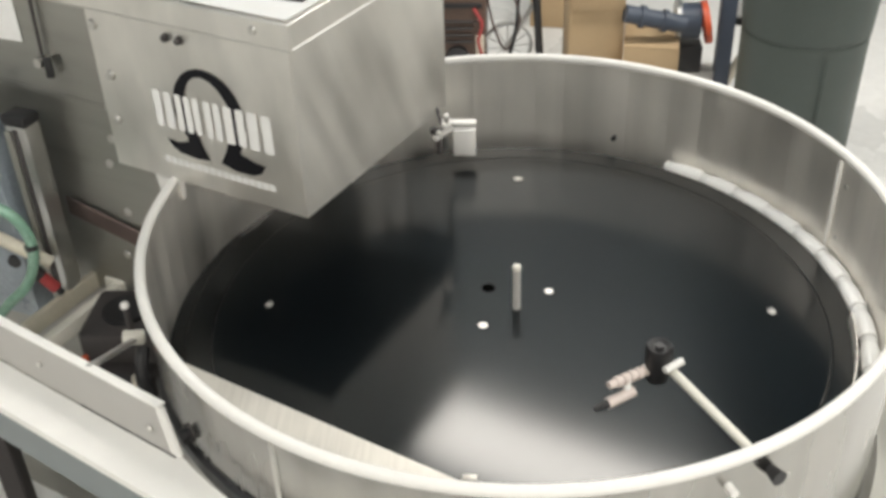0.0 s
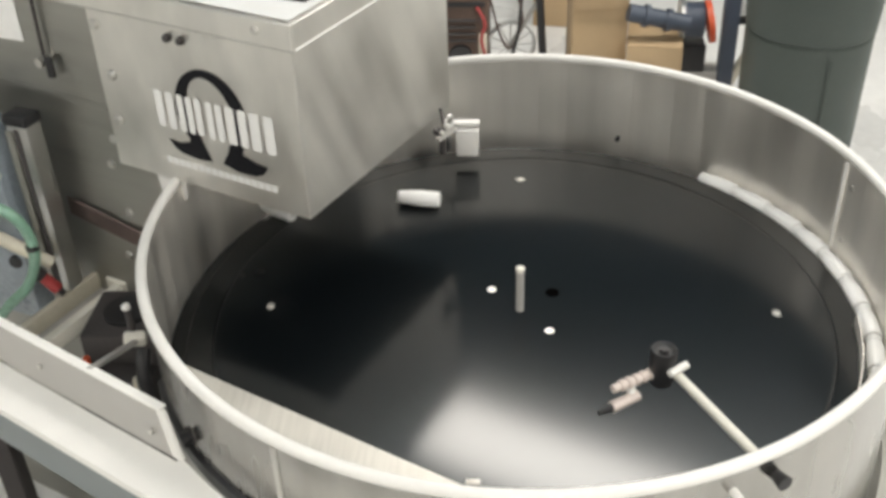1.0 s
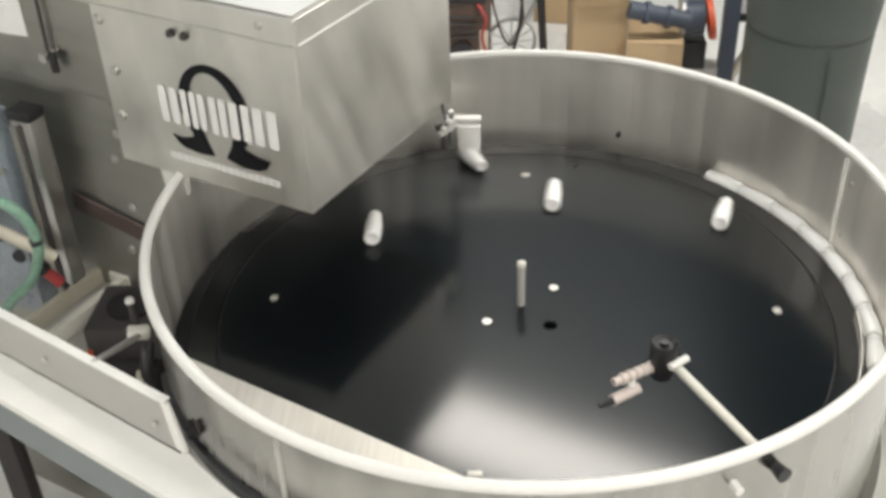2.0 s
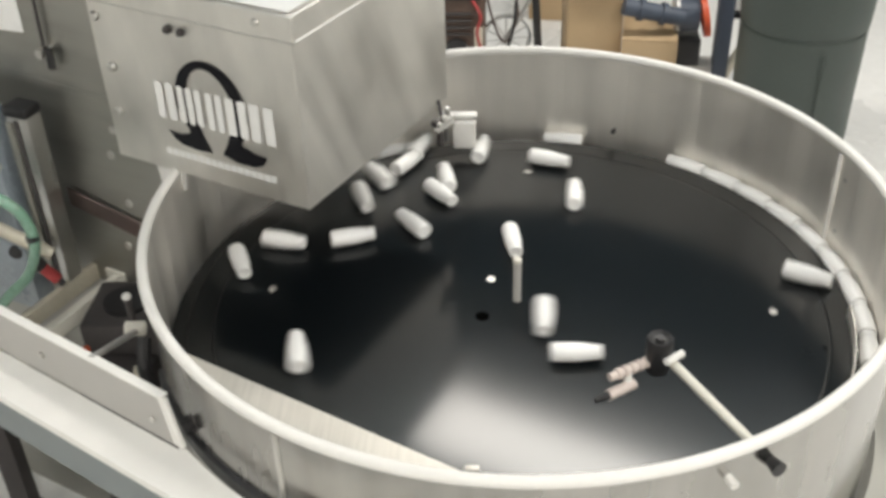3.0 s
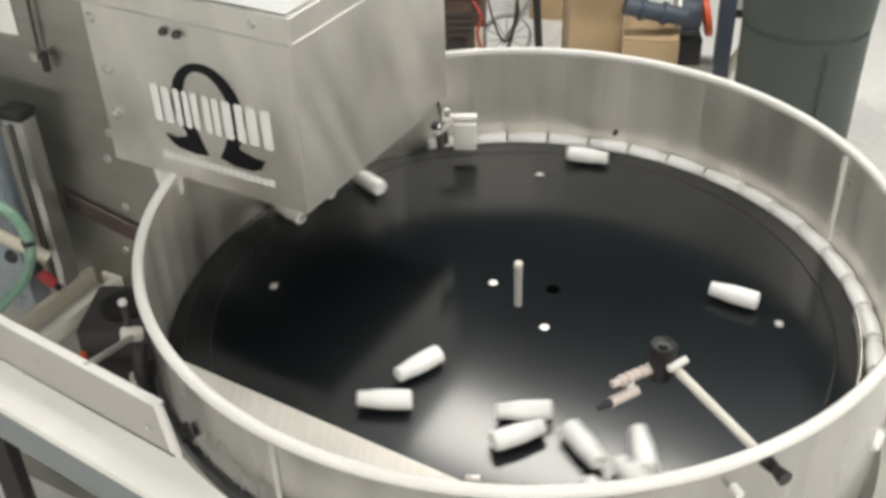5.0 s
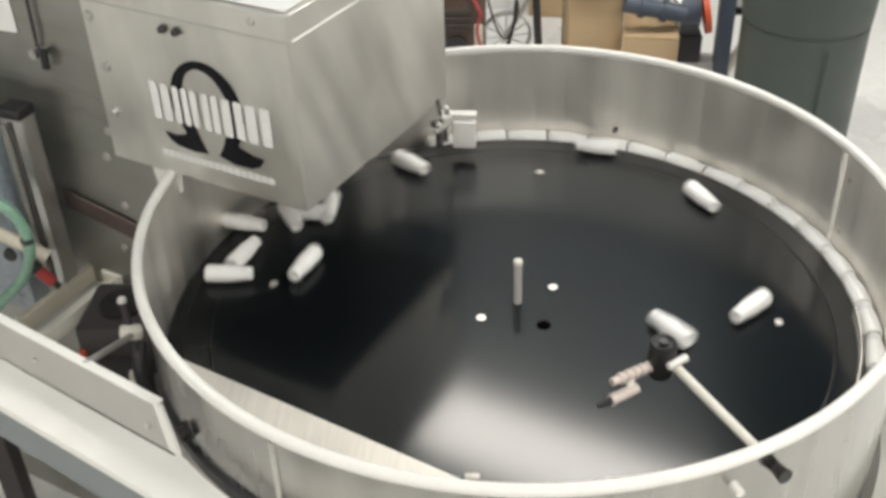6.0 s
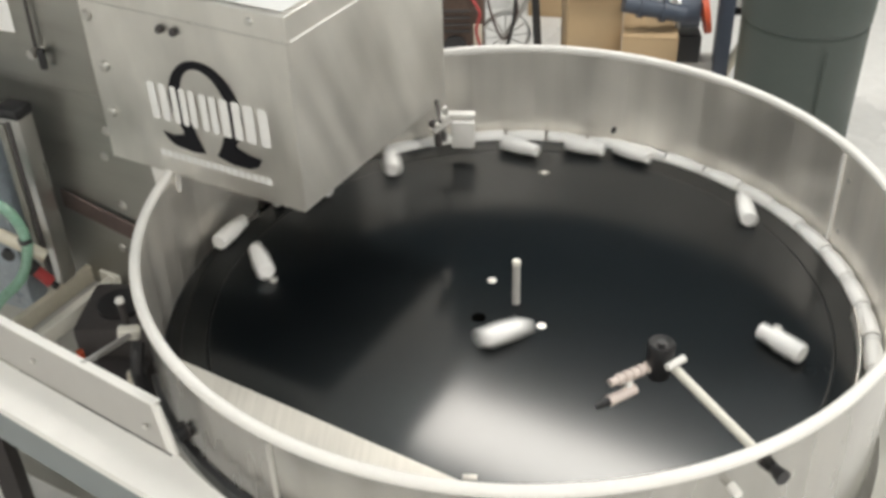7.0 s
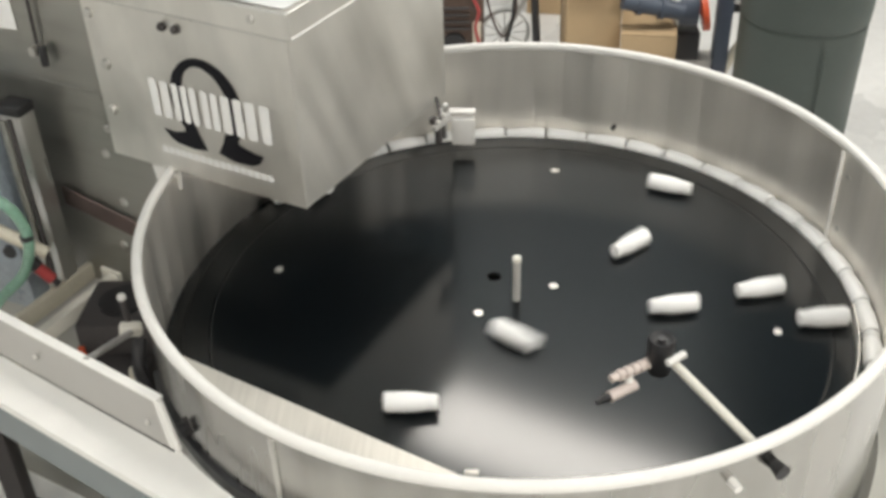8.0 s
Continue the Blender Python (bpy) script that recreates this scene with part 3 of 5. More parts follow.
def build_rail():
    t = thing("outlet_conveyor", "white painted conveyor frame beside the bowl", "conveyor")
    d = Vector((-0.858, 0.514, 0)).normalized()
    n = Vector((-0.514, -0.858, 0)).normalized()
    o = Vector((-0.484, -0.448, 0.0))
    top, low = 0.148, 0.060
    f = lambda s, w, z: o + d * s + n * w + Vector((0, 0, z))
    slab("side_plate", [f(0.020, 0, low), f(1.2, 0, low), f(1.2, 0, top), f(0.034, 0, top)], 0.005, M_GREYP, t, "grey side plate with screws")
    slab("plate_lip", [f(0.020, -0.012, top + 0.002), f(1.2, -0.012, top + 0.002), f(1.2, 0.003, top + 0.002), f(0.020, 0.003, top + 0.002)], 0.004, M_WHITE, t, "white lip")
    slab("end_post", [f(-0.002, 0.0, low), f(0.019, 0.0, low), f(0.033, 0.0, top), f(0.018, 0.0, top)], 0.009, M_WHITE, t, "white end post")
    for s_, z in ((0.048, 0.100), (0.293, 0.109), (0.543, 0.104)):
        part("screw", dome(f(s_, 0.005, z), n, 0.005, 0.0025), M_SCREW, t)
    # flange that is cut round the bowl
    a0, a1 = math.atan2(-0.420, -0.490), math.atan2(-0.61, -0.20)
    pts = [f(1.2, 0.002, 0), f(0.006, 0.002, 0)] + [Vector((0.6540 * math.cos(a0 + (a1 - a0) * k / 14), 0.6540 * math.sin(a0 + (a1 - a0) * k / 14), 0)) for k in range(15)] + [f(-0.40, 0.072, 0), f(1.2, 0.072, 0)]
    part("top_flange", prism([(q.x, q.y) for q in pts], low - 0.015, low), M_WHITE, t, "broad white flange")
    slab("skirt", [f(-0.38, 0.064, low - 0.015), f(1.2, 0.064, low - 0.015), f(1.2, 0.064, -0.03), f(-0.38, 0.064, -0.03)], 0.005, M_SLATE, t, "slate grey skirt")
    for s_ in (-0.25, 1.14):
        part("leg", box((0, 0, -0.4525), (0.05, 0.05, 0.995), Matrix.Translation(f(s_, 0.030, 0)), 0.004), M_GREYP, t)
    return t


def build_rod_clamp():
    t = thing("rod_clamp", "pale rod clamp screwed to the outside of the bowl", "clamp")
    part("clamp_body", box((0, 0, 0), (0.038, 0.022, 0.022), Matrix.Translation((-0.642, -0.160, 0.050)) @ pose(0, 0, 0, 0, 10, 18), 0.006), M_CREAM, t, "pale clamp body")
    part("pin", rod((-0.648, -0.150, 0.055), (-0.650, -0.148, 0.108), 0.0060, 14), M_DEEP, t, "dark upright pin")
    part("pin_head", dome((-0.650, -0.148, 0.106), (0, 0, 1), 0.0078, 0.008), M_BEAD, t, "pale screw head")
    part("stay_rod", rod((-0.640, -0.165, 0.048), (-0.630, -0.356, 0.153), 0.0055, 14), M_GREYP, t, "steel stay rod")
    part("hose_end", tube([(-0.622, -0.18, 0.045), (-0.618, -0.215, 0.01), (-0.605, -0.23, -0.05), (-0.612, -0.25, -0.09)], 0.012), M_BLACK, t, "short black hose")
    part("foot", box((0, 0, 0), (0.030, 0.030, 0.05), Matrix.Translation((-0.630, -0.200, -0.030)) @ pose(0, 0, 0, 0, 0, 20), 0.005), M_TAN, t, "tan foot")
    return t


def build_left_side():
    t = thing("support_frame", "dark aluminium upright on a tan channel beside the cabinet", "frame")
    p = part("upright", box((0, 0, 0.085), (0.050, 0.040, 0.37), Matrix.Translation((-0.918, 0.190, 0)) @ pose(0, 0, 0, 0, 0, -20), 0.004), M_ALU, t, "dark aluminium profile")
    part("groove", box((0.0, -0.021, 0.085), (0.010, 0.004, 0.36), Matrix.Translation((-0.918, 0.190, 0)) @ pose(0, 0, 0, 0, 0, -20), 0.001), M_DEEP, p, "dark groove")
    part("cover_strip", box((-0.0165, -0.0225, 0.085), (0.016, 0.005, 0.35), Matrix.Translation((-0.918, 0.190, 0)) @ pose(0, 0, 0, 0, 0, -20), 0.001), M_BODY, p, "pale cover strip")
    part("end_cap", box((0, 0, 0.281), (0.056, 0.046, 0.022), Matrix.Translation((-0.918, 0.190, 0)) @ pose(0, 0, 0, 0, 0, -20), 0.006), M_BLACK, t, "black end cap")
    part("screw", dome((-0.907, 0.168, -0.085), (0.2, -1, 0), 0.006, 0.004), M_SCREW, t)
    m = Matrix.Translation((-0.905, 0.095, -0.125)) @ pose(0, 0, 0, 0, 0, -25)
    part("channel_base", box((0, 0, -0.016), (0.070, 0.32, 0.006), m, 0.001), M_GREYP, t)
    part("channel_side", box((-0.032, 0, 0.006), (0.014, 0.32, 0.038), m, 0.002), M_TAN, t, "tan channel side")
    part("channel_side", box((0.036, 0, 0.004), (0.020, 0.32, 0.034), m, 0.002), M_CREAM, t, "tan channel side")
    part("corner_block", box((0.028, 0.150, 0.012), (0.052, 0.040, 0.030), m, 0.003), M_CREAM, t, "cream corner block")
    part("channel_leg", box((0.06, 0.15, -0.42), (0.05, 0.05, 0.81), m, 0.004), M_GREYP, t)
    t = thing("air_hose", "translucent green air hose with a red fitting", "hose")
    part("hose", tube([(-1.20, 0.13, 0.10), (-1.04, 0.105, 0.150), (-0.965, 0.10, 0.140), (-0.928, 0.10, 0.105), (-0.918, 0.10, 0.045), (-0.945, 0.10, -0.030), (-1.000, 0.095, -0.085), (-1.06, 0.09, -0.150), (-1.12, 0.09, -0.20)], 0.0110, 12), M_GREEN, t)
    part("tie", rod((-0.9195, 0.10, 0.058), (-0.9185, 0.10, 0.048), 0.0128, 14), M_BLACK, t, "black cable tie")
    part("fitting", rod((-0.926, 0.116, -0.027), (-0.902, 0.118, -0.058), 0.012, 14), M_RED, t, "red push fitting")
    part("collar", rod((-0.938, 0.115, -0.012), (-0.925, 0.116, -0.028), 0.014, 14), M_BLACK, t)
    part("plug", rod((-0.903, 0.118, -0.056), (-0.893, 0.118, -0.070), 0.007, 12), M_BLACK, t)
    t = thing("valve_unit", "dark blue valve unit with a tan bar before the cabinet", "valve")
    part("valve_body", box((0, 0, 0), (0.34, 0.05, 0.46), Matrix.Translation((-1.130, 0.245, 0.055)) @ pose(0, 0, 0, 0, 0, -20), 0.006), M_VALVE, t)
    part("bar", rod((-1.16, 0.150, 0.135), (-0.915, 0.150, -0.020), 0.013, 16), M_TAN, t, "tan round bar")
    for k, (x, z) in enumerate(((-1.03, 0.02), (-1.00, -0.03), (-1.05, 0.19), (-0.99, 0.17))):
        part("knob", rod((x, 0.20, z), (x, 0.165, z), 0.014, 14), M_BLACK if k < 2 else M_ALU, t)
    part("stand", box((-1.235, 0.275, -0.56), (0.05, 0.05, 0.78), None, 0.004), M_DEEP, t)
    t = thing("junction_box", "dark brown motor housing below the clamp", "motor")
    part("housing", box((-0.770, 0.035, -0.56), (0.15, 0.14, 0.78), None, 0.012), M_DEEP, t)
    # added dark block and cover that hide the lit panel below the channel
    part("dark_filler", box((-0.765, 0.098, -0.135), (0.150, 0.150, 0.074), None, 0.010), M_DEEP, t, "dark block added to fill the gap below the channel")
    part("filler_cover", rod((-0.765, 0.098, -0.099), (-0.765, 0.098, -0.090), 0.045, 24), M_BLACK, t, "round black cover")
    part("lamp_cap", rod((-0.822, 0.0, -0.172), (-0.822, 0.0, -0.132), 0.007, 14), M_ORANGE, t, "small orange cap")


def build_background():
    t = thing("waste_bin", "tall grey-green plastic bin on the floor", "bin", at=pose(1.03, 2.2, FLOOR))
    body = part("bin_body", lathe([(0.0, 0.0), (0.185, 0.0), (0.195, 0.01), (0.224, 0.55), (0.216, 0.02), (0, 0.02)], 48), M_BIN, t)
    part("upper_body", lathe([(0.224, 0.545), (0.2205, 0.551), (0.2205, 0.559), (0.2265, 0.565), (0.243, 0.84), (0.236, 0.84), (0.212, 0.545)], 48, True), M_BIN, t)
    part("rim", lathe([(0.236, 0.825), (0.256, 0.825), (0.258, 0.85), (0.250, 0.862), (0.236, 0.86)], 48, True), M_BIN, t)
    part("moulding_line", box((0.03, -0.2150, 0.28), (0.008, 0.005, 0.50), pose(0, 0, 0, 3, 0, 0), 0.001), M_BIN, body)
    # cartons
    t = thing("carton", "tall brown cardboard carton on the floor", "carton", "cartons", at=pose(0.31, 2.78, FLOOR, 0, 0, 4))
    part("carton_body", box((0, 0, 0.26), (0.225, 0.24, 0.52), None, 0.004), M_CARD, t)
    part("flap", box((0.0, -0.128, 0.50), (0.215, 0.004, 0.12), pose(0, 0, 0, 2, 0, 0), 0.001), M_CARD, t)
    t = thing("carton", "low brown cardboard carton on the floor", "carton", "cartons", at=pose(0.548, 2.70, FLOOR, 0, 0, -6))
    part("carton_body", box((0, 0, 0.15), (0.225, 0.26, 0.30), None, 0.004), M_CARD, t)
    part("flap", box((0.0, -0.09, 0.3025), (0.22, 0.08, 0.004), pose(0, 0, 0, 0, 0, 0), 0.001), M_CARD, t)
    t = thing("carton", "worn brown cardboard carton further off", "carton", "cartons", at=pose(0.20, 3.62, FLOOR, 0, 0, -8))
    part("carton_body", box((0, 0, 0.09), (0.26, 0.26, 0.18), None, 0.004), M_CARD, t)
    part("flap", box((0.0, -0.08, 0.185), (0.25, 0.10, 0.004), None, 0.001), M_CARD, t)
    # blue machine stand with a flanged pipe
    t = thing("pump_stand", "slate blue pump stand with a flanged pipe", "pump", at=pose(0.0, 0.0, FLOOR))
    part("leg", box((0.848, 2.70, 0.36), (0.062, 0.062, 0.72), None, 0.004), M_BLUE, t)
    part("pipe", rod((0.424, 2.62, 0.432), (0.670, 2.64, 0.374), 0.036, 24), M_BLUE, t)
    for q in (0.25, 0.62):
        c0 = Vector((0.424, 2.62, 0.432)).lerp(Vector((0.670, 2.64, 0.374)), q)
        part("pipe_collar", rod(c0, c0 + Vector((0.018, 0.0015, -0.0042)), 0.046, 24), M_BLUE, t)
    part("pump_housing", rod((0.66, 2.72, 0.36), (0.74, 2.72, 0.36), 0.072, 28), M_BLUE, t, "slate blue pump housing")
    part("flange", rod((0.645, 2.74, 0.355), (0.665, 2.74, 0.355), 0.085, 28), M_ALU, t, "dark flange")
    part("orange_ring", lathe([(0.060, -0.012), (0.088, -0.012), (0.088, 0.012), (0.060, 0.012)], 36, True, pose(0.765, 2.70, 0.36, 0, 80, 0)), M_ORANGE, t, "orange-red ring")
    part("base_block", box((0.70, 2.74, 0.20), (0.12, 0.12, 0.12), None, 0.006), M_BLACK, t, "black base block")
    part("foot_beam", box((0.70, 2.74, 0.07), (0.36, 0.10, 0.14), None, 0.006), M_GREYP, t)
    part("tag", box((0.905, 2.78, 0.40), (0.05, 0.012, 0.10), None, 0.001), M_PAPER, t, "white tag")
    part("tag_holder", box((0.895, 2.79, 0.325), (0.09, 0.02, 0.03), None, 0.002), M_BLACK, t)
    part("brace", rod((0.86, 2.72, 0.05), (1.00, 2.72, 0.33), 0.022, 14), M_TAN, t, "tan brace")
    # brown machine and a stand with wheels and cables
    t = thing("gear_motor", "dark brown machine with red caps on the floor", "machine", at=pose(-0.24, 2.85, FLOOR))
    part("gear_case", box((0, 0, 0.26), (0.20, 0.26, 0.50), None, 0.015), M_BROWN, t)
    part("cover", rod((-0.02, -0.13, 0.20), (-0.02, -0.15, 0.20), 0.05, 22), M_BLACK, t, "round black cover")
    part("cap", rod((0.06, -0.13, 0.36), (0.06, -0.145, 0.36), 0.011, 16), M_DULLRED, t, "red cap")
    part("cap", rod((-0.07, -0.13, 0.07), (-0.07, -0.155, 0.07), 0.02, 16), M_RED, t, "red cap")
    part("rib", box((0.0, -0.135, 0.43), (0.17, 0.012, 0.02), None, 0.003), M_BLACK, t)
    for z in (0.27, 0.30, 0.33, 0.36):
        part("fin", box((-0.015, -0.136, z), (0.12, 0.014, 0.010), None, 0.002), M_DEEP, t)
    part("flange", box((0.075, -0.136, 0.22), (0.035, 0.016, 0.16), None, 0.004), M_TAN, t, "worn tan flange")
    part("lead", tube([(0.05, -0.14, 0.42), (0.085, -0.16, 0.36), (0.07, -0.16, 0.28), (0.095, -0.15, 0.18)], 0.007, 8), M_RED, t, "red lead")
    t = thing("hand_truck", "thin dark hand truck with a spoked wheel", "trolley", at=pose(-0.05, 2.80, FLOOR))
    part("wheel_rim", lathe([(0.100, -0.010), (0.110, -0.010), (0.110, 0.010), (0.100, 0.010)], 32, True, pose(0, 0, 0.21, 90, 0, 15)), M_ALU, t)
    for k in range(6):
        a = math.pi * k / 6
        m = pose(0, 0, 0.21, 90, 0, 15)
        part("spoke", rod(m @ Vector((0.101 * math.cos(a), 0.101 * math.sin(a), 0)), m @ Vector((-0.101 * math.cos(a), -0.101 * math.sin(a), 0)), 0.003, 8), M_ALU, t)
    part("leg", rod((0.115, -0.02, 0.52), (0.150, -0.02, 0.0), 0.017, 12), M_BLACK, t, "black tube leg")
    part("stay", rod((0.0, 0.0, 0.21), (0.12, 0.0, 0.42), 0.010, 10), M_ALU, t)
    part("cable", tube([(-0.10, -0.02, 0.50), (-0.05, -0.05, 0.30), (0.00, -0.05, 0.22), (0.05, -0.04, 0.34), (0.02, -0.05, 0.48)], 0.005, 8), M_DULLRED, t, "red cable")
    part("cable", tube([(0.05, -0.02, 0.50), (0.03, -0.06, 0.28), (-0.02, -0.06, 0.12), (-0.06, -0.04, 0.008)], 0.007, 8), M_BLACK, t, "black cable")
    # something black on the floor under the conveyor
    t = thing("floor_cable", "black cable and plug on the floor under the conveyor", "cable", at=pose(-0.95, 0.30, FLOOR))
    part("cord", tube([(-0.35, 0.05, 0.01), (-0.22, 0.0, 0.012), (-0.08, -0.06, 0.010), (0.05, -0.02, 0.012), (0.16, 0.04, 0.010)], 0.010, 8), M_BLACK, t)
    part("plug", box((0.20, 0.05, 0.02), (0.09, 0.05, 0.04), None, 0.008), M_BLACK, t)


# ---- bottles ----
def build_bottle(label, group):
    t = thing("bottle", label, "bottle", group)
    L = 0.0425
    turn = pose(0, 0, 0, 0, 90, 0)
    body = [(0.0, -L + 0.002), (0.0100, -L + 0.0015), (0.0132, -L), (0.0153, -L + 0.0012), (0.0164, -L + 0.0045), (0.0166, -0.010), (0.0165, 0.002), (0.0160, 0.009),
            (0.0152, 0.016), (0.0143, 0.021), (0.0137, 0.0245)]
    part("body", lathe(body, 28, m=turn), M_BOTTLE, t)
    part("neck", lathe([(0.0136, 0.0240), (0.0132, 0.0265), (0.0138, 0.0270), (0.0138, 0.0290), (0.0132, 0.0295), (0.0130, L - 0.002), (0.0120, L), (0.0092, L), (0.0092, 0.030), (0.0, 0.030)], 28, m=turn), M_BOTTLE, t)
    return t


CHANNEL = -0.0018  # height of a bottle that lies in the sunken channel


def lie(x, y, yaw, z=0.0166):
    return pose(x, y, z, 0, 0, yaw)


def rest(k):
    """The place of bottle k in the stock inside the hopper, along the depth of its floor."""
    q = hop(0.385 + 0.042 * (k % 8), (0.08, 0.19, 0.30)[k // 8 % 3], 0.3335 + 0.038 * (k // 24))
    return pose(q.x, q.y, q.z, 0, 0, 57.3)


build_room()
BOWL = build_bowl()
TABLE = build_table()
build_hopper()
build_body()
build_arm()
build_guide_block()
build_rail()
build_rod_clamp()
build_left_side()
build_background()
FIRST = build_bottle("small white plastic bottle tumbling on the table", "loose bottles")
BOTTLES = [FIRST] + [copy_thing(FIRST, rest(k)) for k in range(1, 25)]
QUEUED = []
for k in range(14):
    if k == 0:
        b = build_bottle("small white plastic bottle in line along the bowl wall", "bottles in line")
    else:
        b = copy_thing(QUEUED[0], pose(0, 0, 0))
    QUEUED.append(b)


def in_line(deg):
    """A bottle that lies along the bowl wall at an angle on the ring."""
    a = radians(deg)
    return pose(0.600 * math.cos(a), 0.600 * math.sin(a), CHANNEL, 0, 0, deg + 90)


# ---- what moves ----
def motions():
    lag = (0.4, 1.0, 1.0, 1.0, 0.4, -0.4, -1.2, -1.6, -2.6, -3.2, -3.2, -3.1, -3.0, -3.4, -4.2, -5.4, -6.6)
    walk(TABLE, [(0.5 * k, pose(0, 0, 0, 0, 0, lag[k] - 45.2 * k)) for k in range(17)])
    for k, b in enumerate(QUEUED):
        a = 53.9 - 8.13 * k
        walk(b, [(0.0, in_line(a)), (0.5, in_line(a - 4.2)), (1.0, in_line(a - 7.0)), (1.7, in_line(a - 8.2)), (2.4, in_line(a - 8.6)), (8.0, in_line(a - 8.8))])
    walk(BOTTLES[0], [(0.00, rest(0)), (0.12, rest(0)), (0.38, lie(-0.470, 0.310, 57)), (0.50, lie(-0.477, 0.283, 48)), (0.70, lie(-0.362, 0.276, 37)), 
        (0.80, lie(-0.313, 0.320, 114)), (0.90, lie(-0.256, 0.344, 119)), (1.00, lie(-0.208, 0.345, 172)), (1.10, lie(-0.186, 0.389, 181)), 
        (1.20, lie(-0.127, 0.411, 151)), (1.30, lie(-0.082, 0.447, 146)), (1.40, lie(-0.012, 0.457, 145)), (1.50, lie(0.084, 0.457, 131)), 
        (1.60, lie(0.154, 0.456, 119)), (1.70, lie(0.257, 0.433, 113)), (1.88, lie(0.348, 0.351, 89)), (2.07, lie(0.416, 0.252, 65)), 
        (2.25, lie(0.456, 0.141, 41)), (2.43, lie(0.468, 0.026, 17)), (2.62, lie(0.452, -0.086, -7)), (2.80, lie(0.410, -0.190, -30)), 
        (3.00, lie(0.046, -0.065, -92)), (3.20, lie(-0.059, -0.115, -89)), (3.40, lie(-0.287, -0.112, -107)), (3.50, lie(-0.343, -0.081, -139)), 
        (3.60, lie(-0.391, -0.033, -159)), (3.80, lie(-0.430, 0.095, -192)), (4.00, lie(-0.402, 0.217, -261)), (4.20, lie(-0.346, 0.363, -296)), 
        (4.40, lie(-0.250, 0.545, -335, CHANNEL)), (4.50, lie(-0.171, 0.575, -343, CHANNEL)), (4.70, lie(-0.160, 0.578, -345, CHANNEL)), 
        (8.00, lie(-0.160, 0.578, -345, CHANNEL))])
    walk(BOTTLES[1], [(0.00, rest(1)), (0.55, rest(1)), (0.85, lie(-0.460, 0.330, -20)), (1.10, lie(-0.522, 0.263, -40)), 
        (1.30, lie(-0.535, 0.236, 38)), (1.40, lie(-0.523, 0.249, 54)), (1.50, lie(-0.462, 0.238, 111)), (1.60, lie(-0.391, 0.244, 93)), 
        (1.70, lie(-0.347, 0.112, 90)), (1.88, lie(-0.317, 0.176, 91)), (2.07, lie(-0.275, 0.233, 93)), (2.25, lie(-0.223, 0.281, 94)), 
        (2.43, lie(-0.164, 0.317, 96)), (2.62, lie(-0.098, 0.341, 97)), (2.80, lie(-0.030, 0.352, 99)), (3.00, lie(0.115, 0.336, 88)), 
        (3.20, lie(0.251, 0.296, 74)), (3.40, lie(0.368, 0.200, 56)), (3.50, lie(0.409, 0.133, 42)), (3.60, lie(0.421, 0.064, 30)), 
        (3.80, lie(0.427, -0.078, 9)), (4.00, lie(0.339, -0.159, -52)), (4.20, lie(-0.102, -0.074, -93)), (4.40, lie(-0.508, 0.022, -72)), 
        (4.50, lie(-0.550, 0.092, -66)), (4.70, lie(-0.522, 0.065, 1)), (4.88, lie(-0.493, 0.190, -27)), (5.07, lie(-0.435, 0.305, -56)), 
        (5.25, lie(-0.350, 0.403, -84)), (5.43, lie(-0.244, 0.478, -113)), (5.62, lie(-0.122, 0.525, -141)), (5.80, lie(0.009, 0.542, -169)), 
        (6.00, lie(0.167, 0.529, -190)), (6.20, lie(0.288, 0.466, -199)), (6.40, lie(0.391, 0.353, -217)), (6.50, lie(0.440, 0.285, -232)), 
        (6.60, lie(0.485, 0.217, -239)), (6.80, lie(0.471, 0.044, -298)), (7.00, lie(0.437, -0.116, -227)), (7.20, lie(0.325, -0.248, -275)), 
        (7.40, lie(0.171, -0.333, -310)), (7.60, lie(0.041, -0.343, -338)), (7.80, lie(-0.067, -0.324, -355)), (8.00, lie(-0.164, -0.286, -358))])
    walk(BOTTLES[2], [(0.00, rest(2)), (0.95, rest(2)), (1.25, lie(-0.460, 0.330, 281)), (1.50, lie(-0.411, 0.254, 261)), 
        (1.60, lie(-0.385, 0.312, 309)), (1.70, lie(-0.322, 0.366, 317)), (1.88, lie(-0.202, 0.453, 307)), (2.07, lie(-0.060, 0.500, 298)), 
        (2.25, lie(0.093, 0.504, 288)), (2.43, lie(0.242, 0.461, 279)), (2.62, lie(0.373, 0.374, 269)), (2.80, lie(0.475, 0.251, 260)), 
        (3.00, lie(0.524, 0.068, 334)), (3.20, lie(0.507, -0.118, 410)), (3.40, lie(0.396, -0.195, 461)), (3.50, lie(0.219, -0.104, 426)), 
        (3.60, lie(0.022, -0.014, 409)), (3.80, lie(0.006, -0.267, 464)), (4.00, lie(0.001, -0.417, 384)), (4.20, lie(0.064, -0.330, 355)), 
        (4.40, lie(0.074, -0.266, 373)), (4.50, lie(0.065, -0.253, 304)), (4.70, lie(-0.048, -0.318, 224)), (4.88, lie(-0.146, -0.299, 198)), 
        (5.07, lie(-0.236, -0.251, 171)), (5.25, lie(-0.310, -0.175, 145)), (5.43, lie(-0.360, -0.077, 119)), (5.62, lie(-0.378, 0.035, 93)), 
        (5.80, lie(-0.361, 0.150, 67)), (6.10, lie(-0.460, 0.330, 42)), (8.00, lie(-0.460, 0.330, 42))])
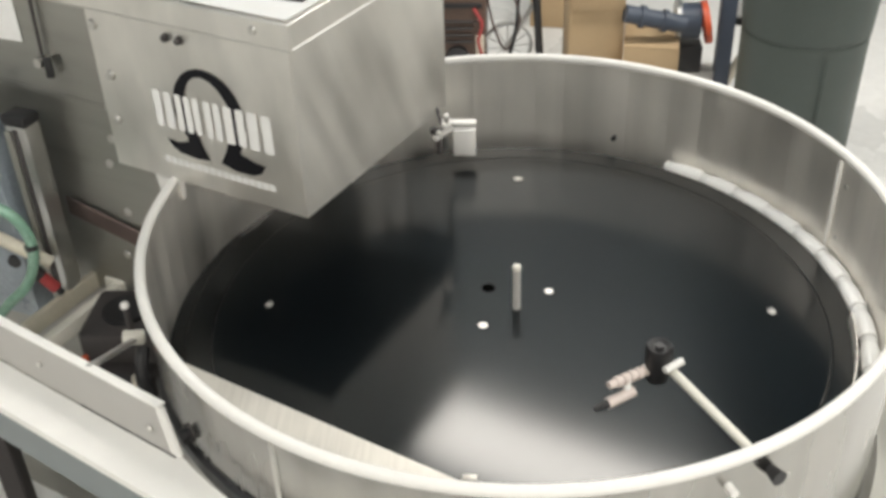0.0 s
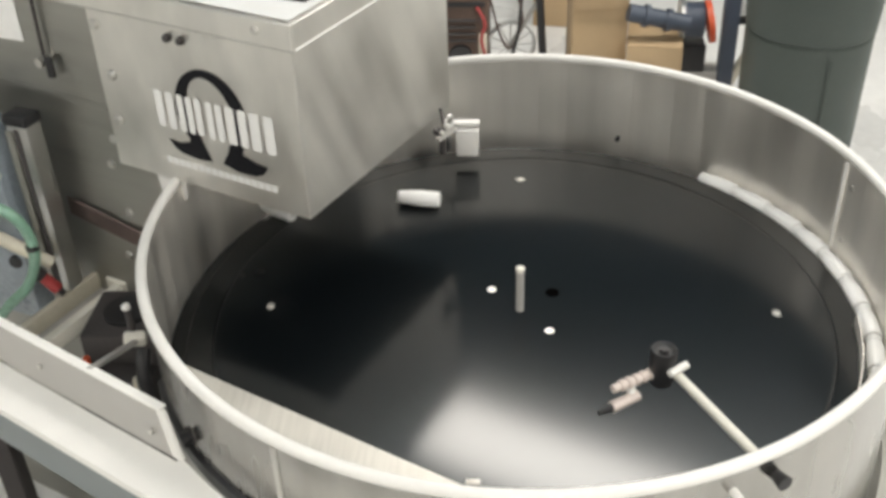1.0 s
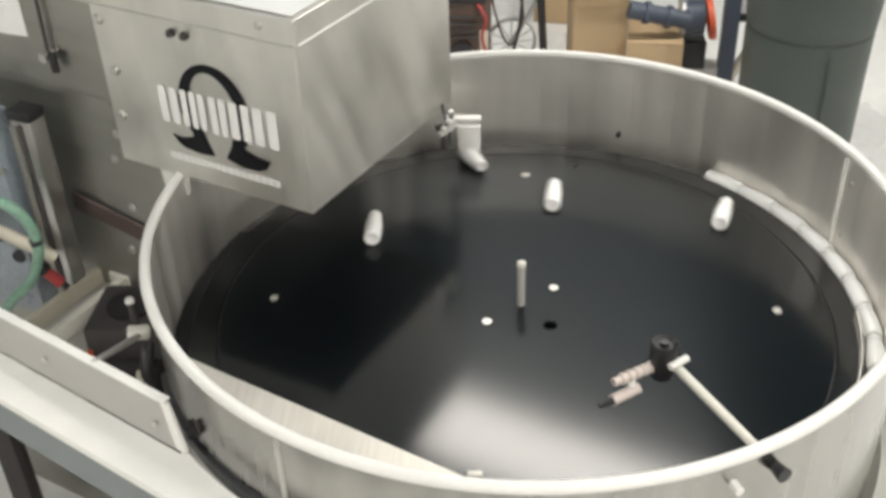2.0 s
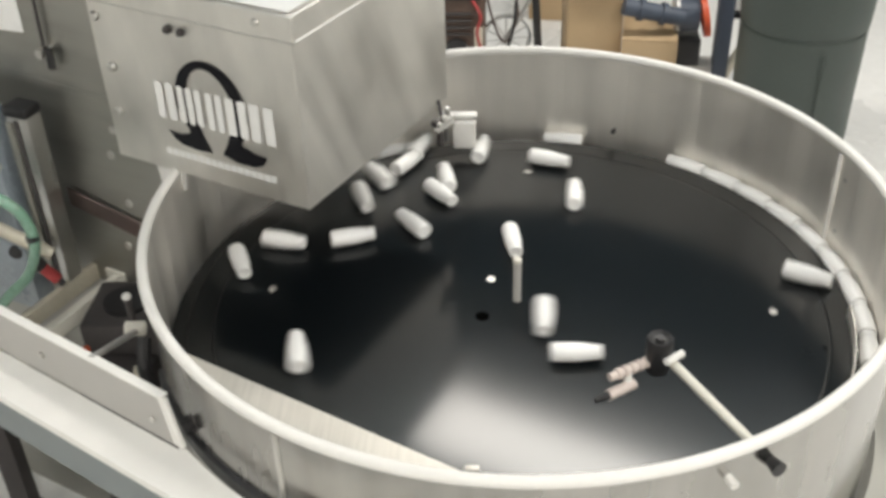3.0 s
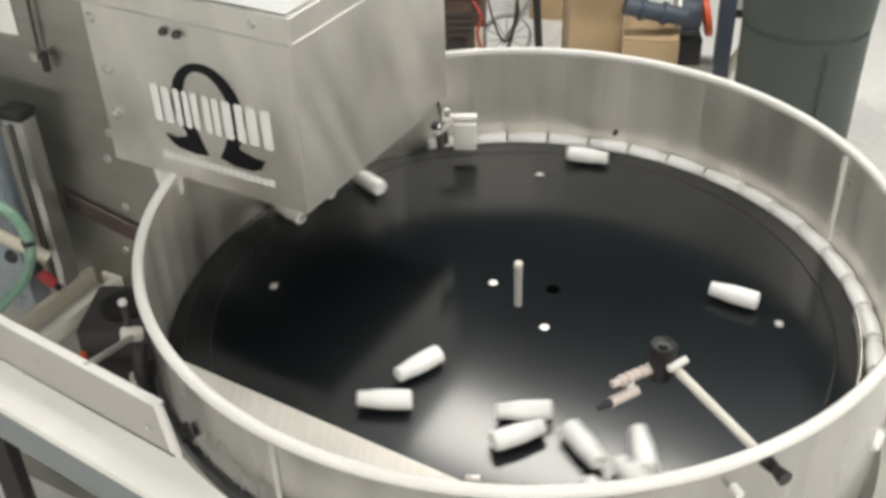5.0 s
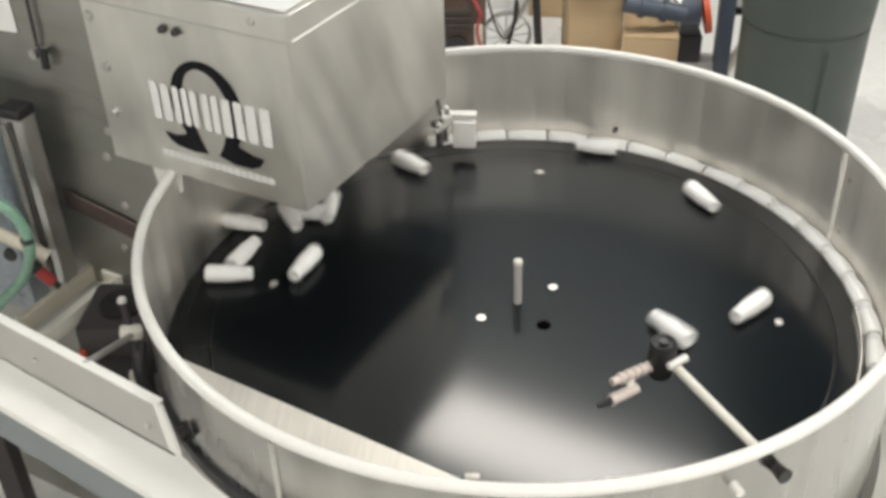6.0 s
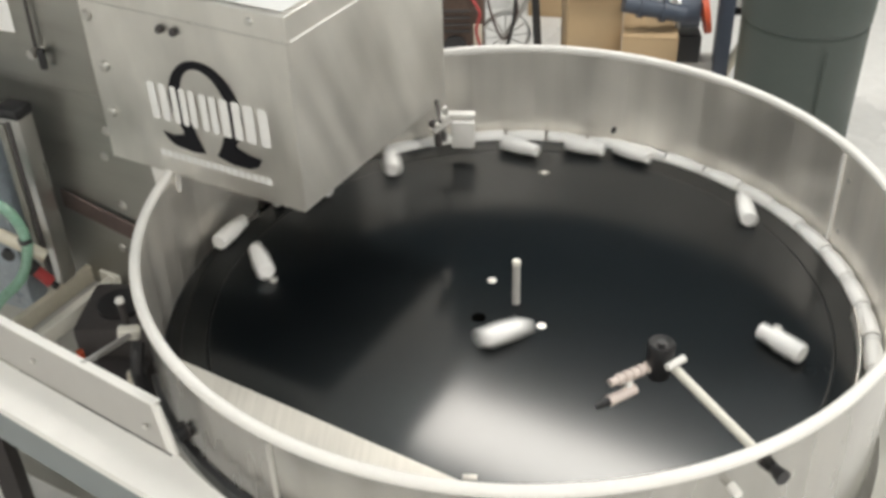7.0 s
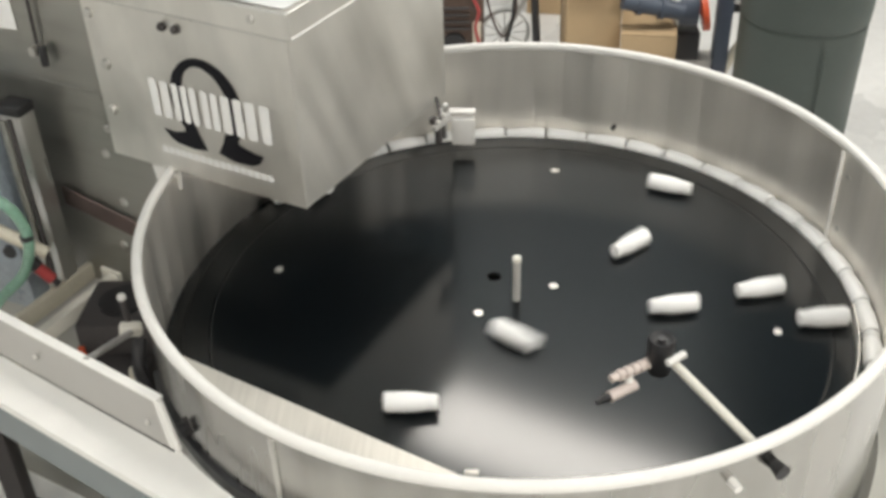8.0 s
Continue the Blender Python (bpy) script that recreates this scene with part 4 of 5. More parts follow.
    walk(BOTTLES[3], [(0.00, rest(3)), (1.05, rest(3)), (1.35, lie(-0.460, 0.330, 147)), (1.50, lie(-0.425, 0.372, 137)), (1.60, lie(-0.312, 0.420, 127)), 
        (1.70, lie(-0.186, 0.380, 121)), (1.88, lie(-0.029, 0.378, 100)), (2.07, lie(0.101, 0.320, 79)), (2.25, lie(0.185, 0.226, 57)), 
        (2.43, lie(0.218, 0.120, 36)), (2.62, lie(0.204, 0.025, 15)), (2.80, lie(0.156, -0.041, -7)), (3.00, lie(0.099, -0.160, 2)), 
        (3.20, lie(-0.135, -0.138, -39)), (3.40, lie(-0.141, -0.092, -77)), (3.50, lie(-0.169, -0.065, -134)), (3.60, lie(-0.195, -0.029, -178)), 
        (3.80, lie(-0.227, 0.045, -98)), (4.00, lie(-0.252, 0.162, -178)), (4.20, lie(-0.231, 0.276, -257)), (4.40, lie(-0.185, 0.366, -299)), 
        (4.50, lie(-0.150, 0.418, -310)), (4.70, lie(-0.056, 0.522, -340)), (4.88, lie(0.065, 0.518, -360)), (5.07, lie(0.181, 0.485, -381)), 
        (5.25, lie(0.285, 0.428, -402)), (5.43, lie(0.373, 0.348, -422)), (5.62, lie(0.440, 0.251, -443)), (5.80, lie(0.482, 0.142, -464)), 
        (6.00, lie(0.400, -0.024, -496)), (6.20, lie(0.331, -0.150, -543)), (6.40, lie(0.073, -0.113, -623)), (6.50, lie(-0.055, -0.101, -657)), 
        (6.60, lie(-0.173, -0.083, -677)), (6.80, lie(-0.497, -0.011, -657)), (7.00, lie(-0.475, 0.096, -604)), (7.13, lie(-0.442, 0.278, -638)), 
        (7.27, lie(-0.338, 0.448, -671)), (7.40, lie(-0.324, 0.505, -687, CHANNEL)), (8.00, lie(-0.324, 0.505, -687, CHANNEL))])
    walk(BOTTLES[4], [(0.00, rest(4)), (2.25, rest(4)), (2.55, lie(-0.460, 0.330, 16)), (2.80, lie(-0.508, 0.046, -4)), 
        (3.00, lie(-0.450, 0.157, -12)), (3.30, lie(-0.415, 0.365, -37)), (8.00, lie(-0.415, 0.365, -37))])
    walk(BOTTLES[5], [(0.00, rest(5)), (2.25, rest(5)), (2.55, lie(-0.460, 0.330, -45)), (2.80, lie(-0.441, 0.107, -65)), 
        (3.00, lie(-0.520, 0.084, -67)), (3.20, lie(-0.555, 0.180, -114)), (3.40, lie(-0.508, 0.273, -142)), (3.60, lie(-0.241, 0.549, -156, CHANNEL)), 
        (3.80, lie(-0.056, 0.597, -175, CHANNEL)), (4.00, lie(0.132, 0.585, -193, CHANNEL)), (4.20, lie(0.196, 0.567, -199, CHANNEL)), 
        (4.40, lie(0.208, 0.530, -207)), (4.50, lie(0.208, 0.530, -207)), (4.70, lie(0.196, 0.567, -199, CHANNEL)), 
        (8.00, lie(0.196, 0.567, -199, CHANNEL))])
    walk(BOTTLES[6], [(0.00, rest(6)), (2.25, rest(6)), (2.55, lie(-0.460, 0.330, 80)), (2.80, lie(-0.524, 0.257, 60)), 
        (3.00, lie(-0.293, 0.405, 126)), (3.20, lie(-0.193, 0.475, 124)), (3.40, lie(-0.046, 0.548, 121)), (3.50, lie(0.047, 0.561, 120)), 
        (3.60, lie(0.152, 0.580, 165, CHANNEL)), (3.80, lie(0.188, 0.570, 162, CHANNEL)), (4.00, lie(0.224, 0.557, 158, CHANNEL)), 
        (4.20, lie(0.019, 0.600, 178, CHANNEL)), (4.40, lie(0.019, 0.600, 178, CHANNEL)), (4.50, lie(0.019, 0.600, 178, CHANNEL)), 
        (4.70, lie(0.019, 0.600, 178, CHANNEL)), (8.00, lie(0.019, 0.600, 178, CHANNEL))])
    walk(BOTTLES[7], [(0.00, rest(7)), (2.15, rest(7)), (2.45, lie(-0.460, 0.330, 122)), (2.65, lie(-0.385, 0.299, 102)), 
        (2.80, lie(-0.304, 0.381, 89)), (3.00, lie(-0.236, 0.460, 58)), (3.20, lie(-0.279, 0.498, 30)), (3.50, lie(-0.023, 0.600, 2, CHANNEL)), 
        (3.60, lie(0.070, 0.596, -7, CHANNEL)), (3.80, lie(0.173, 0.575, -17, CHANNEL)), (4.00, lie(0.355, 0.484, -36, CHANNEL)), 
        (4.20, lie(0.355, 0.484, -36, CHANNEL)), (4.40, lie(0.355, 0.484, -36, CHANNEL)), (4.50, lie(0.355, 0.484, -36, CHANNEL)), 
        (4.70, lie(0.355, 0.484, -36, CHANNEL)), (8.00, lie(0.355, 0.484, -36, CHANNEL))])
    walk(BOTTLES[8], [(0.00, rest(8)), (2.00, rest(8)), (2.30, lie(-0.460, 0.330, 151)), (2.50, lie(-0.387, 0.365, 131)), 
        (2.65, lie(-0.291, 0.446, 118)), (2.80, lie(-0.179, 0.501, 104)), (3.00, lie(-0.080, 0.519, 82)), (3.20, lie(0.028, 0.545, 64)), 
        (3.40, lie(0.028, 0.567, 1)), (3.50, lie(0.115, 0.556, -19)), (3.80, lie(0.239, 0.489, -63)), (4.00, lie(0.349, 0.368, -58)), 
        (4.20, lie(0.447, 0.266, -82)), (4.40, lie(0.487, 0.124, -144)), (4.50, lie(0.485, 0.069, -170)), (4.70, lie(0.488, -0.038, -187)), 
        (4.95, lie(0.512, -0.261, -209)), (5.20, lie(0.374, -0.437, -232)), (5.50, lie(0.134, -0.559, -259)), (8.00, lie(0.134, -0.559, -259))])
    walk(BOTTLES[9], [(0.00, rest(9)), (2.25, rest(9)), (2.55, lie(-0.460, 0.330, -11)), (2.80, lie(-0.099, 0.181, -31)), 
        (3.00, lie(-0.009, 0.167, -81)), (3.20, lie(0.044, 0.162, -69)), (3.40, lie(0.095, 0.152, -93)), (3.50, lie(0.114, 0.135, -101)), 
        (3.60, lie(0.128, 0.122, -114)), (3.80, lie(0.116, 0.108, -107)), (4.00, lie(0.024, 0.104, -81)), (4.20, lie(-0.193, 0.097, -60)), 
        (4.40, lie(-0.442, 0.076, -71)), (4.50, lie(-0.581, 0.071, -88)), (4.70, lie(-0.551, 0.166, -8)), (5.00, lie(-0.459, 0.386, 50, CHANNEL)), 
        (8.00, lie(-0.459, 0.386, 50, CHANNEL))])
    walk(BOTTLES[10], [(0.00, rest(10)), (2.25, rest(10)), (2.55, lie(-0.460, 0.330, 202)), (2.80, lie(-0.199, -0.154, 182)), 
        (3.00, lie(-0.368, -0.171, 102)), (3.20, lie(-0.496, -0.092, 35)), (3.40, lie(-0.556, 0.060, -4)), (3.50, lie(-0.550, 0.142, -28)), 
        (3.60, lie(-0.529, 0.223, -44)), (3.80, lie(-0.222, 0.557, 22, CHANNEL)), (4.00, lie(-0.031, 0.599, 3, CHANNEL)), 
        (4.20, lie(0.109, 0.590, -10, CHANNEL)), (4.40, lie(0.109, 0.590, -10, CHANNEL)), (4.50, lie(0.109, 0.590, -10, CHANNEL)), 
        (4.70, lie(0.109, 0.590, -10, CHANNEL)), (8.00, lie(0.109, 0.590, -10, CHANNEL))])
    walk(BOTTLES[11], [(0.00, rest(11)), (2.00, rest(11)), (2.30, lie(-0.460, 0.330, -25)), (2.50, lie(-0.327, 0.230, -45)), 
        (2.65, lie(-0.264, 0.300, -59)), (2.80, lie(-0.187, 0.354, -72)), (3.00, lie(-0.158, 0.335, -50)), (3.20, lie(-0.064, 0.366, -52)), 
        (3.40, lie(0.062, 0.365, -18)), (3.50, lie(0.113, 0.356, 1)), (3.60, lie(0.180, 0.337, 1)), (3.80, lie(0.318, 0.311, -36)), 
        (4.00, lie(0.413, 0.216, -73)), (4.20, lie(0.464, 0.097, -73)), (4.40, lie(0.387, -0.113, -6)), (4.50, lie(0.349, -0.177, 2)), 
        (4.70, lie(0.173, -0.282, 82)), (4.88, lie(0.075, -0.328, 49)), (5.07, lie(-0.036, -0.340, 17)), (5.25, lie(-0.145, -0.316, -15)), 
        (5.43, lie(-0.243, -0.256, -47)), (5.62, lie(-0.318, -0.167, -80)), (5.80, lie(-0.360, -0.057, -112)), (6.00, lie(-0.394, 0.088, -110)), 
        (6.30, lie(-0.405, 0.385, -130)), (8.00, lie(-0.405, 0.385, -130))])
    walk(BOTTLES[12], [(0.00, rest(12)), (1.85, rest(12)), (2.15, lie(-0.460, 0.330, 247)), (2.35, lie(-0.437, 0.411, 227, CHANNEL)), 
        (2.50, lie(-0.329, 0.502, 213, CHANNEL)), (2.65, lie(-0.203, 0.565, 200, CHANNEL)), (2.80, lie(-0.065, 0.596, 186, CHANNEL)), 
        (3.00, lie(0.100, 0.592, 170, CHANNEL)), (3.20, lie(0.092, 0.576, 166)), (3.40, lie(0.084, 0.560, 161)), (3.60, lie(0.274, 0.491, 241)), 
        (3.80, lie(0.334, 0.451, 321)), (3.95, lie(0.415, 0.282, 309)), (4.10, lie(0.428, 0.114, 298)), (4.25, lie(0.382, -0.029, 287)), 
        (4.40, lie(0.297, -0.130, 276)), (4.50, lie(0.149, -0.183, 243)), (4.70, lie(0.161, -0.148, 216)), (4.88, lie(0.090, -0.240, 197)), 
        (5.07, lie(-0.031, -0.292, 178)), (5.25, lie(-0.179, -0.278, 159)), (5.43, lie(-0.317, -0.187, 140)), (5.62, lie(-0.404, -0.027, 121)), 
        (5.80, lie(-0.408, 0.172, 102)), (6.00, lie(-0.411, 0.260, 181)), (6.30, lie(-0.440, 0.350, 156)), (6.60, lie(-0.440, 0.385, 156, 0.046)), (8.00, lie(-0.440, 0.385, 156, 0.046))])
    walk(BOTTLES[13], [(0.00, rest(13)), (2.25, rest(13)), (2.55, lie(-0.460, 0.330, 35)), (2.80, lie(-0.354, 0.074, 15)), 
        (3.00, lie(-0.318, 0.173, 16)), (3.20, lie(-0.252, 0.280, 1)), (3.40, lie(-0.147, 0.386, -8)), (3.50, lie(-0.083, 0.425, -41)), 
        (3.60, lie(-0.004, 0.458, -58)), (3.80, lie(0.147, 0.445, -119)), (4.00, lie(0.276, 0.378, -161)), (4.20, lie(0.378, 0.293, -188)), 
        (4.40, lie(0.466, 0.198, -207)), (4.50, lie(0.457, 0.133, -287)), (4.70, lie(0.397, 0.007, -213)), (4.88, lie(0.386, 0.012, -209)), 
        (5.07, lie(0.374, 0.017, -204)), (5.25, lie(0.362, 0.022, -200)), (5.43, lie(0.350, 0.026, -196)), (5.62, lie(0.338, 0.030, -192)), 
        (5.80, lie(0.326, 0.033, -187)), (6.00, lie(0.258, -0.086, -231)), (6.20, lie(0.009, -0.160, -305)), (6.40, lie(-0.228, -0.179, -358)), 
        (6.50, lie(-0.318, -0.162, -392)), (6.60, lie(-0.386, -0.131, -427)), (6.80, lie(-0.364, -0.013, -359)), (7.00, lie(-0.553, 0.190, -292)), 
        (7.20, lie(-0.527, 0.241, -297)), (7.50, lie(-0.415, 0.365, -322)), (7.70, lie(-0.420, 0.350, -322, 0.048)), (8.00, lie(-0.420, 0.350, -322, 0.048))])
    walk(BOTTLES[14], [(0.00, rest(14)), (2.25, rest(14)), (2.55, lie(-0.460, 0.330, -44)), (2.80, lie(-0.429, 0.224, -64)), 
        (3.00, lie(-0.316, 0.315, -69)), (3.20, lie(-0.207, 0.370, -75)), (3.40, lie(-0.089, 0.426, -93)), (3.50, lie(-0.024, 0.445, -87)), 
        (3.60, lie(0.039, 0.443, -77)), (3.80, lie(0.186, 0.407, -107)), (4.00, lie(0.309, 0.310, -113)), (4.20, lie(0.407, 0.187, -148)), 
        (4.40, lie(0.400, 0.082, -184)), (4.50, lie(0.390, 0.019, -199)), (4.70, lie(0.387, -0.099, -211)), (4.88, lie(0.298, -0.309, -226)), 
        (5.07, lie(0.098, -0.449, -238)), (5.25, lie(-0.163, -0.461, -253)), (5.43, lie(-0.404, -0.326, -268)), (5.62, lie(-0.545, -0.068, -280)), 
        (5.80, lie(-0.527, 0.241, -294)), (6.00, lie(-0.535, 0.221, -374)), (6.20, lie(-0.522, 0.252, -307)), (6.40, lie(-0.391, 0.442, -324)), 
        (6.60, lie(-0.194, 0.568, -341, CHANNEL)), (6.80, lie(-0.007, 0.548, -414)), (7.00, lie(0.145, 0.530, -383)), (7.20, lie(0.216, 0.518, -389)), 
        (7.40, lie(0.348, 0.428, -397)), (7.60, lie(0.463, 0.252, -470)), (7.80, lie(0.513, 0.108, -516)), (8.00, lie(0.519, -0.058, -534))])
    walk(BOTTLES[15], [(0.00, rest(15)), (2.30, rest(15)), (2.60, lie(-0.460, 0.330, 70)), (2.80, lie(-0.312, 0.200, 50)), 
        (3.00, lie(-0.206, 0.223, 130)), (3.20, lie(-0.098, 0.296, 135)), (3.40, lie(0.033, 0.343, 146)), (3.50, lie(0.078, 0.334, 162)), 
        (3.60, lie(0.134, 0.326, 162)), (3.80, lie(0.245, 0.306, 153)), (4.00, lie(0.352, 0.240, 145)), (4.20, lie(0.402, 0.087, 146)), 
        (4.40, lie(0.365, -0.076, 182)), (4.50, lie(0.350, -0.142, 182)), (4.70, lie(-0.073, -0.176, 217)), (4.88, lie(-0.126, -0.186, 220)), 
        (5.07, lie(-0.185, -0.181, 223)), (5.25, lie(-0.246, -0.159, 226)), (5.43, lie(-0.305, -0.118, 229)), (5.62, lie(-0.356, -0.060, 232)), 
        (5.80, lie(-0.395, 0.014, 236)), (6.00, lie(-0.449, 0.249, 297)), (6.20, lie(-0.339, 0.383, 232)), (6.40, lie(-0.230, 0.492, 288)), 
        (6.50, lie(-0.169, 0.522, 284)), (6.60, lie(-0.105, 0.523, 288)), (6.80, lie(0.072, 0.532, 316)), (7.00, lie(0.244, 0.507, 323)), 
        (7.20, lie(0.339, 0.442, 322)), (7.40, lie(0.389, 0.388, 341)), (7.60, lie(0.441, 0.329, 301)), (7.80, lie(0.524, 0.199, 277)), 
        (7.90, lie(0.369, 0.055, 215)), (8.00, lie(0.272, -0.029, 189))])
    walk(BOTTLES[16], [(0.00, rest(16)), (2.15, rest(16)), (2.45, lie(-0.460, 0.330, 197)), (2.65, lie(-0.337, 0.243, 177)), 
        (2.80, lie(-0.271, 0.315, 163)), (3.00, lie(-0.150, 0.398, 101)), (3.20, lie(-0.082, 0.429, 123)), (3.40, lie(0.033, 0.421, 145)), 
        (3.50, lie(0.101, 0.412, 137)), (3.60, lie(0.173, 0.408, 137)), (3.80, lie(0.307, 0.365, 144)), (4.00, lie(0.442, 0.266, 116)), 
        (4.20, lie(0.440, 0.132, 130)), (4.40, lie(0.462, 0.018, 112)), (4.50, lie(0.429, -0.066, 89)), (4.70, lie(0.323, -0.088, 134)), 
        (4.88, lie(0.271, -0.260, 111)), (5.07, lie(0.126, -0.397, 88)), (5.25, lie(-0.087, -0.448, 65)), (5.43, lie(-0.316, -0.383, 42)), 
        (5.62, lie(-0.498, -0.200, 19)), (5.80, lie(-0.573, 0.067, -4)), (6.00, lie(-0.515, 0.118, 70)), (6.20, lie(-0.452, 0.239, 114)), 
        (6.40, lie(-0.307, 0.449, 181)), (6.50, lie(-0.261, 0.540, 206, CHANNEL)), (6.60, lie(-0.252, 0.544, 205, CHANNEL)), 
        (6.80, lie(-0.238, 0.551, 203, CHANNEL)), (7.00, lie(-0.187, 0.570, 198, CHANNEL)), (7.20, lie(-0.184, 0.523, 278)), 
        (7.40, lie(-0.083, 0.521, 325)), (7.60, lie(0.047, 0.496, 338)), (7.80, lie(0.184, 0.437, 341)), (8.00, lie(0.309, 0.363, 338))])
    walk(BOTTLES[17], [(0.00, rest(17)), (1.85, rest(17)), (2.15, lie(-0.460, 0.330, 61)), (2.35, lie(-0.358, 0.298, 41)), 
        (2.50, lie(-0.278, 0.373, 28)), (2.65, lie(-0.183, 0.428, 14)), (2.80, lie(-0.078, 0.459, 1)), (3.00, lie(0.067, 0.477, -19)), 
        (3.20, lie(0.246, 0.470, -37)), (3.40, lie(0.399, 0.398, -46)), (3.50, lie(0.446, 0.341, -28)), (3.60, lie(0.492, 0.260, -59)), 
        (3.80, lie(0.388, 0.119, -96)), (4.00, lie(0.007, -0.038, -126)), (4.20, lie(-0.386, -0.198, -171)), (4.40, lie(-0.488, -0.063, -174)), 
        (4.50, lie(-0.496, 0.028, -174)), (4.70, lie(-0.464, 0.207, -173)), (4.88, lie(-0.384, 0.325, -204)), (5.07, lie(-0.275, 0.414, -235)), 
        (5.25, lie(-0.147, 0.470, -266)), (5.43, lie(-0.010, 0.487, -297)), (5.62, lie(0.124, 0.465, -328)), (5.80, lie(0.247, 0.408, -359)), 
        (6.00, lie(0.365, 0.329, -423)), (6.20, lie(0.459, 0.213, -350)), (6.40, lie(0.466, 0.087, -289)), (6.50, lie(0.451, 0.025, -275)), 
        (6.60, lie(0.429, -0.042, -271)), (6.80, lie(0.313, -0.160, -351)), (7.00, lie(-0.020, -0.101, -329)), (7.20, lie(-0.310, -0.051, -249)), 
        (7.40, lie(-0.506, 0.034, -169)), (7.50, lie(-0.571, 0.106, -175)), (7.60, lie(-0.538, 0.139, -89)), (7.80, lie(-0.480, 0.277, -9)), (8.10, lie(-0.460, 0.330, -34))])
    walk(BOTTLES[18], [(0.00, rest(18)), (1.40, rest(18)), (1.70, lie(-0.460, 0.330, 248)), (1.90, lie(-0.443, 0.405, 228, CHANNEL)), 
        (2.05, lie(-0.336, 0.497, 214, CHANNEL)), (2.20, lie(-0.211, 0.562, 201, CHANNEL)), (2.35, lie(-0.074, 0.595, 187, CHANNEL)), 
        (2.50, lie(0.067, 0.596, 174, CHANNEL)), (2.65, lie(0.205, 0.564, 160, CHANNEL)), (2.80, lie(0.358, 0.482, 143, CHANNEL)), 
        (2.93, lie(0.358, 0.482, 143, CHANNEL)), (3.07, lie(0.358, 0.482, 143, CHANNEL)), (3.20, lie(0.358, 0.482, 143, CHANNEL)), 
        (3.40, lie(0.358, 0.482, 143, CHANNEL)), (3.50, lie(0.363, 0.439, 151)), (3.80, lie(0.357, 0.376, 71)), (4.00, lie(0.466, 0.246, 98)), 
        (4.20, lie(0.428, 0.062, 178)), (4.40, lie(0.427, -0.062, 114)), (4.50, lie(0.401, -0.136, 110)), (4.69, lie(0.333, -0.291, 97)), 
        (4.87, lie(0.205, -0.413, 84)), (5.06, lie(0.033, -0.479, 71)), (5.24, lie(-0.158, -0.473, 57)), (5.43, lie(-0.338, -0.392, 44)), 
        (5.61, lie(-0.479, -0.242, 31)), (5.80, lie(-0.554, -0.042, 18)), (6.00, lie(-0.529, 0.053, 1)), (6.20, lie(-0.506, 0.145, -7)), 
        (6.40, lie(-0.465, 0.224, -13)), (6.50, lie(-0.442, 0.250, -8)), (6.60, lie(-0.390, 0.288, 37)), (6.80, lie(-0.335, 0.368, 114)), 
        (7.00, lie(-0.268, 0.465, 101)), (7.20, lie(0.280, 0.460, 77)), (7.40, lie(0.410, 0.353, 93)), (7.60, lie(0.501, 0.210, 110)), 
        (7.80, lie(0.292, 0.043, 65)), (7.90, lie(0.157, -0.042, 30)), (8.00, lie(-0.002, -0.119, -35))])
    walk(BOTTLES[19], [(0.00, rest(19)), (2.20, rest(19)), (2.50, lie(-0.460, 0.330, 114)), (2.70, lie(-0.432, 0.371, 94)), 
        (2.85, lie(-0.334, 0.462, 81)), (3.00, lie(-0.217, 0.527, 67)), (3.20, lie(-0.053, 0.569, 11)), (3.40, lie(0.121, 0.550, -19)), 
        (3.50, lie(0.205, 0.528, -29)), (3.60, lie(0.205, 0.529, -19)), (3.80, lie(0.279, 0.531, -28, CHANNEL)), 
        (4.00, lie(0.279, 0.531, -28, CHANNEL)), (4.20, lie(0.279, 0.531, -28, CHANNEL)), (4.40, lie(0.279, 0.531, -28, CHANNEL)), 
        (4.50, lie(0.279, 0.531, -28, CHANNEL)), (4.70, lie(0.279, 0.531, -28, CHANNEL)), (8.00, lie(0.279, 0.531, -28, CHANNEL))])
